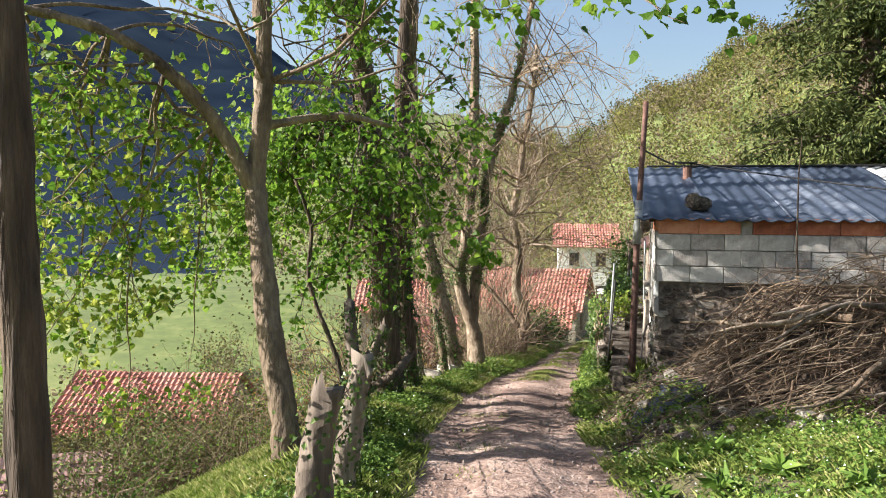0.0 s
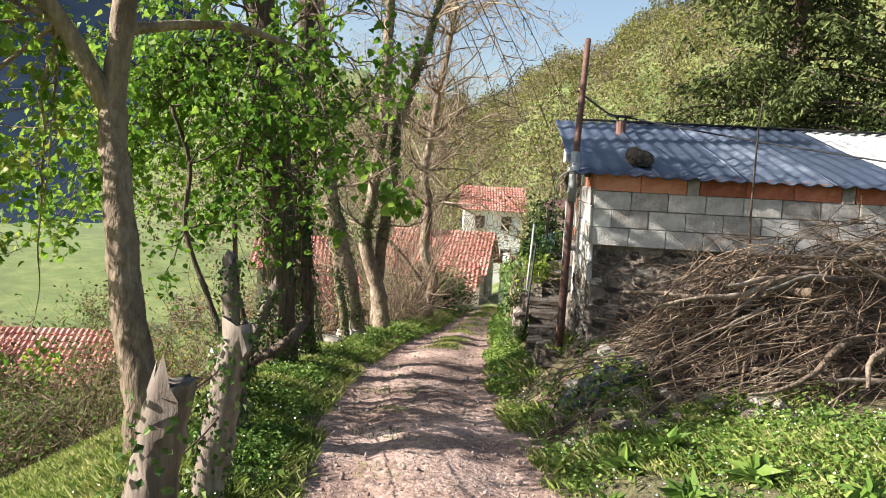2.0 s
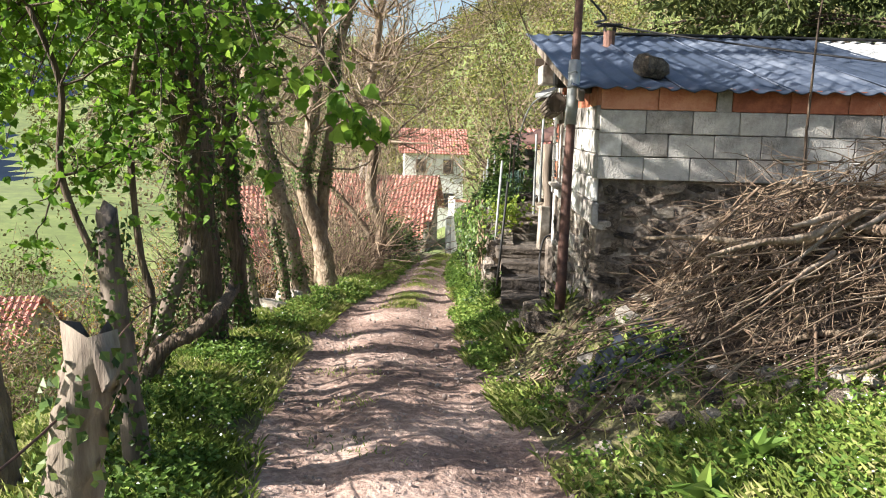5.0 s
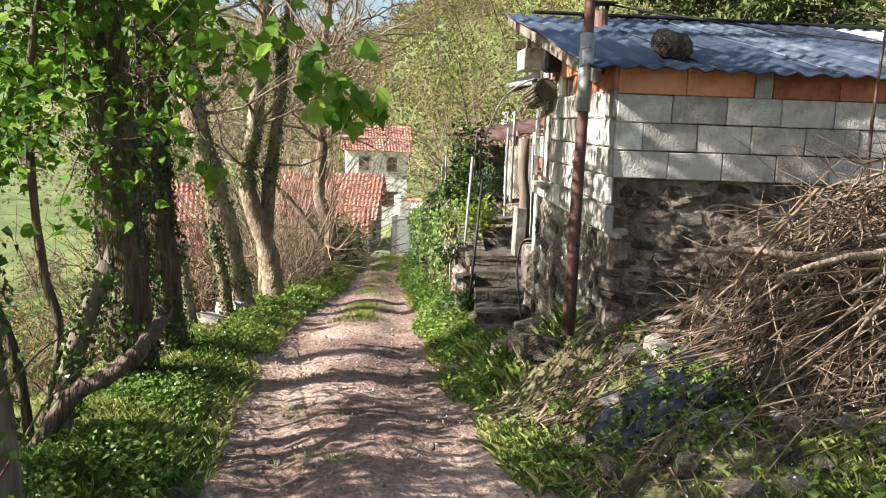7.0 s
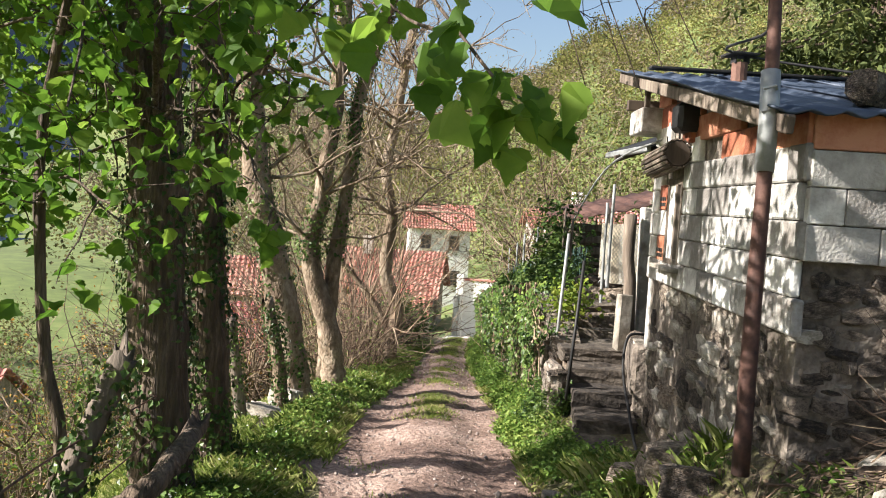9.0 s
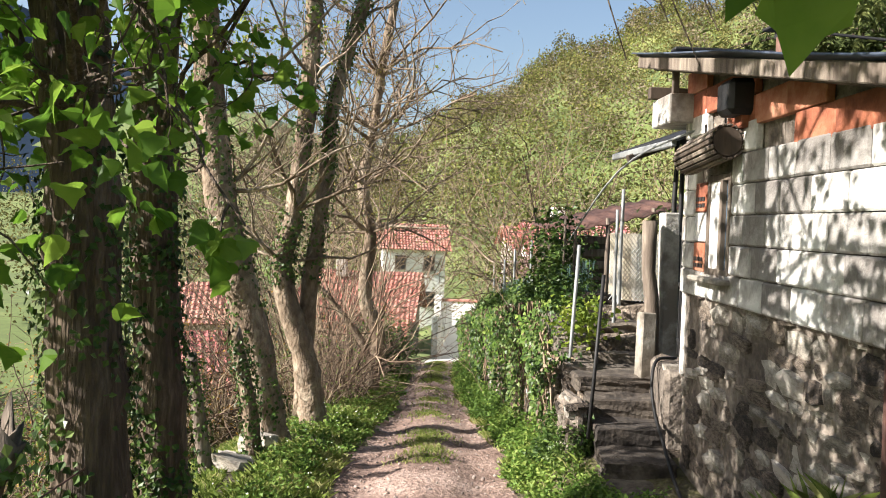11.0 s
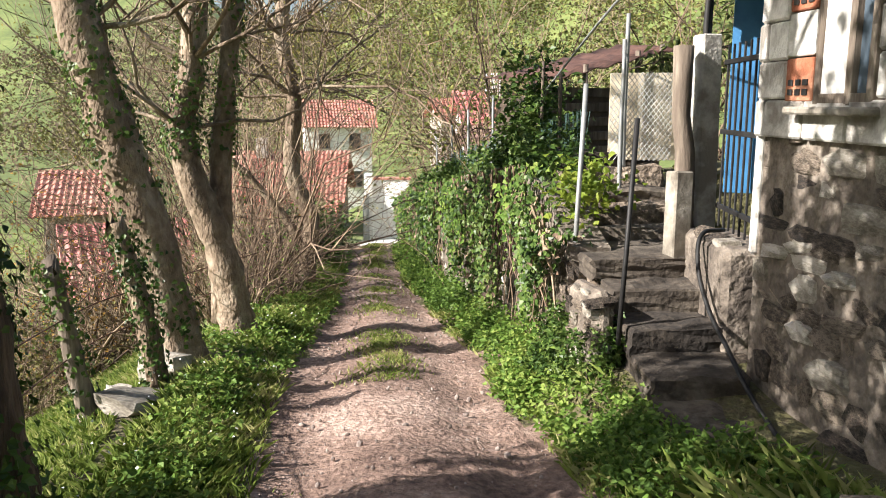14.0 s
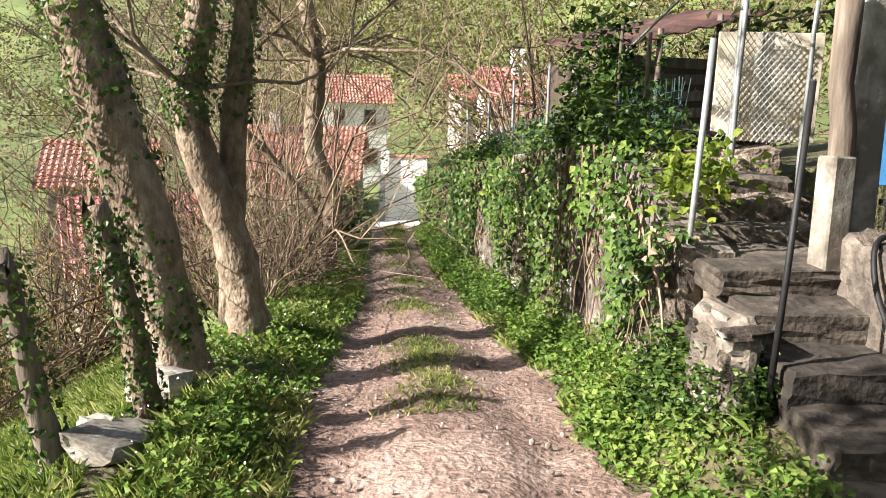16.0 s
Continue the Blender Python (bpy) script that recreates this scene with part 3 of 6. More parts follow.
        me = mesh_of("roof_sheet", vs, fs, M_fibre if k >= 4 else M_roofmetal, True)
        ob = put("roof_sheet", me, hut, "pale corrugated fibre cement sheet" if k >= 4 else "dark blue-grey corrugated roofing sheet")
        so = ob.modifiers.new("thick", "SOLIDIFY")
        so.thickness = 0.012
        x += w
        k += 1
    slope = math.degrees(math.atan(0.21))
    part("ridge_board", box_bm((6.3, 0.05, 0.07), 0.008, RM @ pose(5.6, 15.08, roof_z(15.08) - 0.06)), M_black, hut, "black ridge batten")
    part("eave_board", box_bm((0.05, 4.25, 0.1), 0.008, RM @ pose(2.36, 12.98, roof_z(12.98) - 0.075, slope)), M_oldwood, hut, "weathered barge board")
    part("ridge_strip", box_bm((6.0, 0.12, 0.03), 0.008, RM @ pose(5.6, 14.92, roof_z(14.92) + 0.05)), M_black, hut, "black ridge strip")
    for x in (2.5, 3.4, 4.3):
        part("rafter", box_bm((0.07, 3.7, 0.09), 0.008, RM @ pose(x, 13.2, roof_z(13.2) - 0.095, slope)), M_darkwood, hut, "dark roof rafter")
    # the white-washed box under the overhang
    part("lean_to_box", box_bm((0.75, 0.5, 0.24), 0.01, RM @ pose(2.83, 14.72, 2.14)), M_white, hut, "white-washed box below the roof overhang")
    part("prop", box_bm((0.05, 0.05, 0.34), 0.006, RM @ pose(2.5, 14.5, 2.41)), M_oldwood, hut, "wooden roof prop")
    part("beam", box_bm((0.9, 0.08, 0.1), 0.006, RM @ pose(2.85, 14.9, 2.32)), M_darkwood, hut, "dark beam end")
    # chimney
    ch = thing("chimney_pipe", "small red-brown chimney pipe with a flat cap on the roof", "chimney", (3.53, 13.95, roof_z(13.8)))
    v, f = tube([(3.53, 13.95, roof_z(13.8) - 0.03), (3.53, 13.95, roof_z(13.8) + 0.22)], 0.07, 12)
    put("pipe", mesh_of("pipe", v, f, M_rust), ch)
    part("flashing", box_bm((0.22, 0.22, 0.05), 0.01, pose(3.53, 13.95, roof_z(13.8) + 0.015, 12)), M_rust, ch, "red mortar flashing")
    for dx in (-0.06, 0.06):
        part("bracket", box_bm((0.012, 0.1, 0.08), 0, pose(3.53 + dx, 13.95, roof_z(13.8) + 0.25)), M_black, ch)
    part("cap", box_bm((0.26, 0.24, 0.02), 0.004, pose(3.53, 13.95, roof_z(13.8) + 0.29)), M_black, ch, "flat black cap")


build_hut()

# the stone that weighs the roof down
put("roof_stone", STONES[2], m=Matrix.Translation((3.14, 11.42, roof_z(11.5) + 0.1)) @ pose(0, 0, 0, 20, 10, 30) @ Matrix.Diagonal((0.3, 0.22, 0.2, 1)))
tagged(bpy.data.objects["roof_stone"], "brown field stone that weighs down the sheet roof", "stone")


# ---- rusty pole with its wires ----
def build_pole():
    p = thing("rusty_pole", "tall thin rusty iron pole beside the hut", "pole", (2.29, 10.95, 0.0))
    pts = smooth_line([(2.27, 10.93, -0.12), (2.30, 11.0, 0.9), (2.34, 11.08, 1.85), (2.46, 11.4, 3.35)], 4)
    v, f = tube(pts, np.linspace(0.048, 0.034, len(pts)), 10)
    put("shaft", mesh_of("shaft", v, f, M_rust, True), p)
    v, f = tube([(2.318, 11.04, 1.5), (2.336, 11.07, 1.78), (2.357, 11.13, 2.05)], 0.052, 10)
    put("sleeve", mesh_of("sleeve", v, f, M_galv, True), p, "greenish wrapped wire sleeve")
    for k in range(3):
        z = 1.7 + 0.12 * k
        v, f = tube([(2.28, 11.05, z), (2.34, 11.03, z + 0.02), (2.39, 11.1, z - 0.01)], 0.008, 5)
        put("wire_tie", mesh_of("wire_tie", v, f, M_galv), p)


build_pole()


def cable(name, label, pts, r=0.008, mat=None, n=5):
    line = smooth_line(pts, 6)
    v, f = tube(line, r, n)
    return tagged(put(name, mesh_of(name, v, f, mat or M_black, True)), label, "cable")


cable("roof_cable", "thin black cable sagging from the pole over the roof", [(2.36, 11.3, 2.75), (3.0, 12.4, 2.6), (3.45, 13.9, 2.72), (5.0, 13.0, 2.42), (7.0, 11.4, 2.05)], 0.012)
cable("rope", "pale rope hanging from the awning to the ivy", [(3.05, 13.95, 2.0), (3.0, 16.0, 1.72), (3.6, 20.0, 0.75), (4.2, 24.0, 0.2)], 0.012, M_galv)


def rough(size, amount, cuts=3):
    """A roughly hewn block."""
    bm = box_bm(size, min(size) * 0.08)
    bmesh.ops.subdivide_edges(bm, edges=[e for e in bm.edges if e.calc_length() > min(size) * 0.3], cuts=cuts, use_grid_fill=True)
    for v in bm.verts:
        v.co += Vector(noise.noise_vector(v.co * 6 + Vector(size) * 9)) * amount + Vector(rng.normal(size=3) * amount * 0.3)
    return bm


# ---- steps, landing and gate beside the hut ----
def build_steps():
    st = thing("stone_steps", "worn rough stone steps up to a landing", "steps", (2.5, 14.6, -1.2))
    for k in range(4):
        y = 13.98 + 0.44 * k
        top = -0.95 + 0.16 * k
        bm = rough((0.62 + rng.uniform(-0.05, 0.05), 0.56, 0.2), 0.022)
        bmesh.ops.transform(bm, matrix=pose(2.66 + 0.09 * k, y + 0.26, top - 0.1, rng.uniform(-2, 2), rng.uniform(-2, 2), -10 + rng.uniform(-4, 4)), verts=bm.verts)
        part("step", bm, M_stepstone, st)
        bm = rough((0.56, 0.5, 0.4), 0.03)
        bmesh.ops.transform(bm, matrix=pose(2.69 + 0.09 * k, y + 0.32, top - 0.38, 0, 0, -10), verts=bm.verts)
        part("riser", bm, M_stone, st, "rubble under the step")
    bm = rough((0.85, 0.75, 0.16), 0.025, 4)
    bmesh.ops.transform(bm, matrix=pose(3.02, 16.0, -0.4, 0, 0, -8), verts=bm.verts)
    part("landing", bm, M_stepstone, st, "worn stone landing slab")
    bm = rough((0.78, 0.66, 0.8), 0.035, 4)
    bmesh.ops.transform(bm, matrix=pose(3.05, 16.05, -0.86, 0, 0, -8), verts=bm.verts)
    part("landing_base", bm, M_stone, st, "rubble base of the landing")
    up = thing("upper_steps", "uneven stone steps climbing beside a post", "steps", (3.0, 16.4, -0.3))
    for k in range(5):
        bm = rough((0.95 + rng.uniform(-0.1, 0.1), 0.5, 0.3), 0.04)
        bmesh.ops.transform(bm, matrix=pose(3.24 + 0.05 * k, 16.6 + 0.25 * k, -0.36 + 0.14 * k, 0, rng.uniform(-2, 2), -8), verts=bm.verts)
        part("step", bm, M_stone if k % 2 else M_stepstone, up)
    # low ledge wall under the gate
    lw = thing("ledge_wall", "low rubble ledge wall beside the steps", "wall", (3.1, 14.7, -0.9))
    core = part("core", box_bm((0.4, 0.95, 1.1), 0.04, pose(3.36, 15.2, -0.66, 0, 0, -14)), M_mortar, lw)
    stone_face(core, (3.06, 14.76), (0.242, 0.97), (-0.97, 0.242), 0.95, -1.05, -0.12, 12, pale=0.2)
    # low wall on the other side of the steps
    sw = thing("side_wall", "pale broken end of a low stone wall", "wall", (2.38, 15.3, -1.15))
    core = part("core", box_bm((0.16, 0.5, 0.74), 0.06, pose(2.385, 15.32, -0.79)), M_mortar, sw)
    stone_face(core, (2.28, 15.05), (0, 1), (-1, 0), 0.55, -1.15, -0.45, 13, pale=0.45, big=(0.08, 0.2), row=(0.07, 0.14))
    stone_face(core, (2.28, 15.04), (1, 0), (0, -1), 0.2, -1.15, -0.42, 14, pale=0.6, big=(0.1, 0.18))


build_steps()


def post(name, label, at, top, r, mat, lean=(0, 0), square=False, n=9):
    h = top - at[2]
    if square:
        bm = box_bm((r * 2, r * 2, h), 0.012, pose(at[0] + lean[0] / 2, at[1] + lean[1] / 2, at[2] + h / 2, math.degrees(-math.atan2(lean[1], h)), math.degrees(math.atan2(lean[0], h)), rng.uniform(-12, 12)))
        me = done(name, bm, mat)
    else:
        pts = [(at[0] + lean[0] * t + rng.normal() * r * 0.12, at[1] + lean[1] * t + rng.normal() * r * 0.12, at[2] + h * t) for t in np.linspace(0, 1, 7)]
        v, f = tube(pts, [r * (1.06 - 0.2 * t + 0.06 * rng.normal()) for t in np.linspace(0, 1, 7)], n)
        me = mesh_of(name, v, f, mat, True)
    return tagged(put(name, me), label, "post")


post("gate_post", "thick grey weathered wooden post by the steps", (3.34, 15.8, -0.3), 1.22, 0.08, M_oldwood, (-0.06, 0.04))
post("concrete_post", "white-washed concrete gate post", (3.52, 15.84, -0.3), 1.31, 0.08, M_white, (-0.01, 0.05), True)
post("concrete_stub", "short grey concrete stub at the foot of the wooden post", (3.22, 15.68, -0.35), 0.31, 0.075, M_palestone, (0.03, 0.05), True)
for q in ((3.72, 16.25), (3.95, 16.6)):
    post("awning_post", "thin dark iron awning post", (q[0], q[1], 0.0), 2.15, 0.028, M_black)


def build_gate():
    g = thing("iron_gate", "black iron bar gate standing ajar before a blue sheet", "gate", (3.2, 14.9, -0.1))
    a, b = np.array((3.57, 15.72)), np.array((3.3, 14.86))
    for z in (0.0, 0.55, 1.05):
        m = (a + b) / 2
        part("rail", box_bm((0.03, float(np.linalg.norm(b - a)), 0.035), 0.004, pose(m[0], m[1], z + 0.05, 0, 0, math.degrees(math.atan2(-(a - b)[0], (a - b)[1])))), M_black, g)
    for k in range(7):
        p = a + (b - a) * (k + 0.5) / 7
        v, f = tube([(p[0], p[1], -0.1), (p[0], p[1], 1.22)], 0.009, 6)
        put("bar", mesh_of("bar", v, f, M_black), g)
    bl = part("blue_sheet", box_bm((0.03, 0.75, 1.9), 0.004, pose(4.4, 16.25, 1.0, 0, 0, 52)), M_blue, None)
    tagged(bl, "blue painted metal sheet standing behind the gate", "sheet")


build_gate()


def build_awning():
    aw = thing("awning", "dark corrugated awning on thin posts beside the hut", "awning", (3.6, 15.8, 1.9))
    vs, fs = [], []
    n = 41
    for j in range(5):
        for i in range(n):
            t, s = i / (n - 1), j / 4
            vs.append((3.1 + 0.3 * t + 1.1 * s, 14.95 + 2.3 * t, 1.93 + 0.06 * t + 0.42 * s + 0.02 * math.cos(i * 1.6)))
    for j in range(4):
        for i in range(n - 1):
            q = j * n + i
            fs.append((q, q + 1, q + 1 + n, q + n))
    ob = put("sheet", mesh_of("sheet", vs, fs, M_black, True), aw)
    ob.modifiers.new("thick", "SOLIDIFY").thickness = 0.01
    part("edge_board", box_bm((0.05, 2.35, 0.07), 0.01, pose(3.25, 16.1, 1.94, 1.5, 0, -7.4)), M_galv, aw, "pale metal gutter edge")
    part("rafter", box_bm((1.4, 0.06, 0.08), 0.01, pose(3.85, 16.3, 2.12, 0, -21)), M_darkwood, aw)


build_awning()

tagged(put("iron_stake", (lambda vf: mesh_of("iron_stake", vf[0], vf[1], M_black, True))(tube([(2.43, 14.98, -0.75), (2.48, 15.02, -0.2), (2.56, 15.1, 0.71)], 0.017, 8))), "thin black iron stake beside the steps", "stake")
tagged(put("grey_rod", (lambda vf: mesh_of("grey_rod", vf[0], vf[1], M_galv, True))(tube([(2.56, 16.08, -0.95), (2.6, 16.1, 0.0), (2.66, 16.15, 0.95)], 0.019, 8))), "slim grey metal rod standing in the ivy", "rod")
cable("hose", "black hose lying down the steps from the gate", [(3.4, 15.35, -0.08), (3.16, 15.25, -0.09), (3.06, 15.1, -0.3), (3.0, 14.85, -0.52), (2.95, 14.55, -0.68), (2.88, 14.2, -0.84), (2.8, 13.8, -0.95)], 0.016)


# ---- retaining wall along the track ----
def wall_line(y):
    return np.interp(y, ROAD_C[:, 0], ROAD_C[:, 1]) + np.interp(y, ROAD_W[:, 0], ROAD_W[:, 1]) + 0.42


def wall_top(y):
    y = np.asarray(y, float)
    return road_z(y) + 1.68 - 0.02 * (y - 16) - 0.6 * (1 - step01(16.0, 17.3, y))


def build_retaining():
    rw = thing("retaining_wall", "old rubble retaining wall overgrown with ivy", "wall", (2.7, 16.5, -1.4))
    ys = np.arange(16.0, 38.1, 0.5)
    vs, fs = [], []
    for y in ys:
        x, zt, zb = wall_line(y), wall_top(y), road_z(y) - 0.3
        vs += [(x, y, zb), (x + 0.06, y, zt), (x + 0.4, y, zt - 0.02), (x + 0.4, y, zb)]
    for i in range(len(ys) - 1):
        for k in range(4):
            fs.append((4 * i + k, 4 * i + 4 + k, 4 * i + 4 + (k + 1) % 4, 4 * i + (k + 1) % 4))
    fs += [(0, 1, 2, 3), tuple(4 * (len(ys) - 1) + k for k in (3, 2, 1, 0))]
    core = put("core", mesh_of("core", vs, fs, M_mortar), rw)
    for k in range(12):
        y = 16.0 + k * 0.8
        a = np.array((wall_line(y), y))
        b = np.array((wall_line(y + 0.8), y + 0.8))
        d = (b - a) / np.linalg.norm(b - a)
        stone_face(core, a, d, (-d[1], d[0]), 0.82, float(road_z(y)) - 0.05, float(wall_top(y)) - 0.05, 30 + k, cover=0.8, pale=0.25, big=(0.18, 0.4), row=(0.13, 0.26))
    stone_face(core, (2.46, 16.0), (1, 0), (0, -1), 0.4, -1.3, -0.72, 55, pale=0.2, big=(0.12, 0.25))
    # ivy over it
    n = 24000
    y = 16.0 + 22 * rng.random(n) ** 1.35
    h = rng.random(n)
    blotch = np.sin(y * 3.1) + np.sin(y * 1.3 + 2) + 1.4 * (h - 0.42) * 2 + 0.8 * np.sin(y * 5.2 + h * 7)
    keep = blotch + rng.normal(size=n) * 0.45 > 0.3
    y, h = y[keep], h[keep]
    zb, zt = road_z(y), wall_top(y) + 0.12
    x = wall_line(y) - 0.03 - rng.random(len(y)) * (0.1 + 0.2 * h) + 0.35 * (h > 0.92) * rng.random(len(y))
    at = np.stack([x, y, zb + (zt - zb) * h], 1)
    nn = np.tile(np.array((-0.9, -0.25, 0.35)), (len(at), 1))
    sz = rng.uniform(0.035, 0.07, len(at)) * np.interp(y, (16, 38), (1, 2.4))
    v, f = leaves(at, sz, OVAL * np.array((1.5, 1)), 0.7, 0.5, nn)
    me = mesh_of("ivy", v, f, [M_ivy, M_weed, M_twig])
    tone = np.sin(y * 2.2 + 1) + np.sin(y * 5.7 + 3 * h) + rng.normal(size=len(y)) * 0.7
    me.polygons.foreach_set("material_index", np.where(tone > 0.9, 1, np.where(tone < -1.7, 2, 0)).astype(np.int32))
    tagged(put("ivy", me, rw, "dark glossy ivy curtain with paler weeds"), kind="stuff")
    # dry stems and roots hanging down the wall
    lines = []
    for k in range(150):
        yy = 16.1 + 16 * rng.random() ** 1.3
        top, foot = float(wall_top(yy)) + 0.1, float(road_z(yy)) + rng.uniform(0.05, 0.9)
        zs = np.linspace(top, foot, 7)
        lines.append((np.stack([wall_line(yy) - 0.06 - 0.1 * rng.random(7), yy + np.cumsum(rng.normal(size=7) * 0.05), zs], 1), np.linspace(0.012, 0.004, 7) * rng.uniform(0.5, 1.3), 4))
    v, f = joined([tube(*q, False) for q in lines])
    tagged(put("dry_stems", mesh_of("dry_stems", v, f, M_twig), rw, "dry brown ivy stems"), kind="stuff")


build_retaining()
# ---- trees ----
def grow(start, way, length, r, depth, lines, tips, rs, up=0.12, kids=(3, 5), bend=0.22, sides=5):
    pts, d = [np.array(start, float)], np.array(way, float)
    d = d / np.linalg.norm(d)
    n = 5
    for k in range(n):
        d = d + rs.normal(size=3) * bend + np.array((0, 0, up))
        d = d / np.linalg.norm(d)
        pts.append(pts[-1] + d * length / n)
    lines.append((np.array(pts), np.linspace(r, max(0.0025, r * 0.35), n + 1), sides if depth > 1 else (4 if depth == 1 else 3)))
    if depth == 0:
        tips += [pts[2], pts[3], pts[4], pts[5]]
        return
    for j in range(rs.integers(*kids)):
        i = rs.integers(1, n + 1)
        w = d * 0.8 + rs.normal(size=3) * 0.75
        grow(pts[i], w, length * rs.uniform(0.45, 0.7), r * rs.uniform(0.35, 0.55), depth - 1, lines, tips, rs, up, kids, bend, sides)


def bough(start, end, sag, r, lines, tips, rs, twigs=12, reach=0.5):
    """A bough from start to end, with leafy twigs on its outer two thirds."""
    a, b = np.array(start, float), np.array(end, float)
    ts = np.linspace(0, 1, 9)
    pts = a[None] + (b - a)[None] * ts[:, None] + np.stack([rs.normal(size=9) * 0.04, rs.normal(size=9) * 0.04, sag * 4 * ts * (1 - ts) + rs.normal(size=9) * 0.03], 1)
    pts[0], pts[-1] = a, b
    pts = smooth_line(pts, 3)
    lines.append((pts, np.linspace(r, 0.004, len(pts)), 6))
    for k in range(twigs):
        t = rs.uniform(0.3, 1.0)
        p = pts[int(t * (len(pts) - 1))]
        w = (b - a) / np.linalg.norm(b - a) * 0.5 + rs.normal(size=3) * np.array((0.8, 0.8, 0.5))
        grow(p, w, reach * rs.uniform(0.5, 1.2), 0.007, 1 if k % 3 == 0 else 0, lines, tips, rs, 0.0, (2, 4), 0.3)


def tree(name, label, trunks, bark, lines=(), leaf_at=None, leaf_mat=None, leaf_size=(0.07, 0.13), shape=LOBED, ivy=0, ivy_z=(-2, 3), seed=0, root=True, droop=0.6, extra=None, extra_size=None):
    """trunks: (points, radius below, radius above) each; lines: boughs and twigs; leaf_at: where leaves hang; ivy: leaves of it on the trunks."""
    rs = np.random.default_rng(seed)
    base = trunks[0][0][0]
    t = thing(name, label, "tree", tuple(base))
    for k, (pts, r0, r1) in enumerate(trunks):
        p = smooth_line(pts, 6)
        rad = np.linspace(r0, r1, len(p)) * (1 + 0.05 * rs.normal(size=len(p)))
        if root and k == 0:
            rad[:5] *= np.array((1.45, 1.27, 1.15, 1.07, 1.02))
        v, f = tube(p, rad, 18)
        v = v + rs.normal(size=v.shape) * r0 * 0.06
        put("trunk" if k == 0 else "limb", mesh_of("trunk", v, f, bark, True), t)
    if len(lines):
        v, f = joined([tube(p, r, n, False) for p, r, n in lines])
        tagged(put("branchwork", mesh_of("branchwork", v, f, bark, True), t), kind="stuff")
    if leaf_at is not None and len(leaf_at):
        v, f = leaves(leaf_at, rs.uniform(*leaf_size, len(leaf_at)), shape, droop)
        tagged(put("crown", mesh_of("crown", v, f, leaf_mat or M_leaf), t), kind="stuff")
    if extra is not None:
        v, f = leaves(extra[0], rs.uniform(*(extra_size or leaf_size), len(extra[0])), shape, droop)
        tagged(put("young_leaves", mesh_of("young_leaves", v, f, extra[1]), t, "yellow-green young leaves"), kind="stuff")
    if ivy:
        at, nn = [], []
        for pts, r0, r1 in trunks:
            p = smooth_line(pts, 6)
            for j in range(ivy // len(trunks)):
                s = rs.random() * (len(p) - 1.001)
                i = int(s)
                c = p[i] + (p[i + 1] - p[i]) * (s - i)
                if not ivy_z[0] < c[2] < ivy_z[1]:
                    continue
                a = rs.uniform(0, 2 * np.pi)
                if math.sin(a * 2 + c[2] * 2.1) + math.sin(c[2] * 4.3 + a) < rs.normal() * 0.6 - 0.5:
                    continue
                o = np.array((math.cos(a), math.sin(a), rs.normal() * 0.15))
                r = (r0 + (r1 - r0) * s / len(p)) * 1.04 + abs(rs.normal()) * 0.035
                at.append(c + o * r)
                nn.append(o + np.array((0, 0, 0.35)))
        v, f = leaves(at, rs.uniform(0.035, 0.062, len(at)), OVAL * np.array((1.4, 1)), 0.8, 0.5, np.array(nn))
        tagged(put("ivy", mesh_of("ivy", v, f, M_ivy), t, "dark green climbing ivy"), kind="stuff")
    return t


def scatter(tips, per, spread, rs):
    tips = np.asarray(tips)
    return np.repeat(tips, per, 0) + rs.normal(size=(len(tips) * per, 3)) * spread


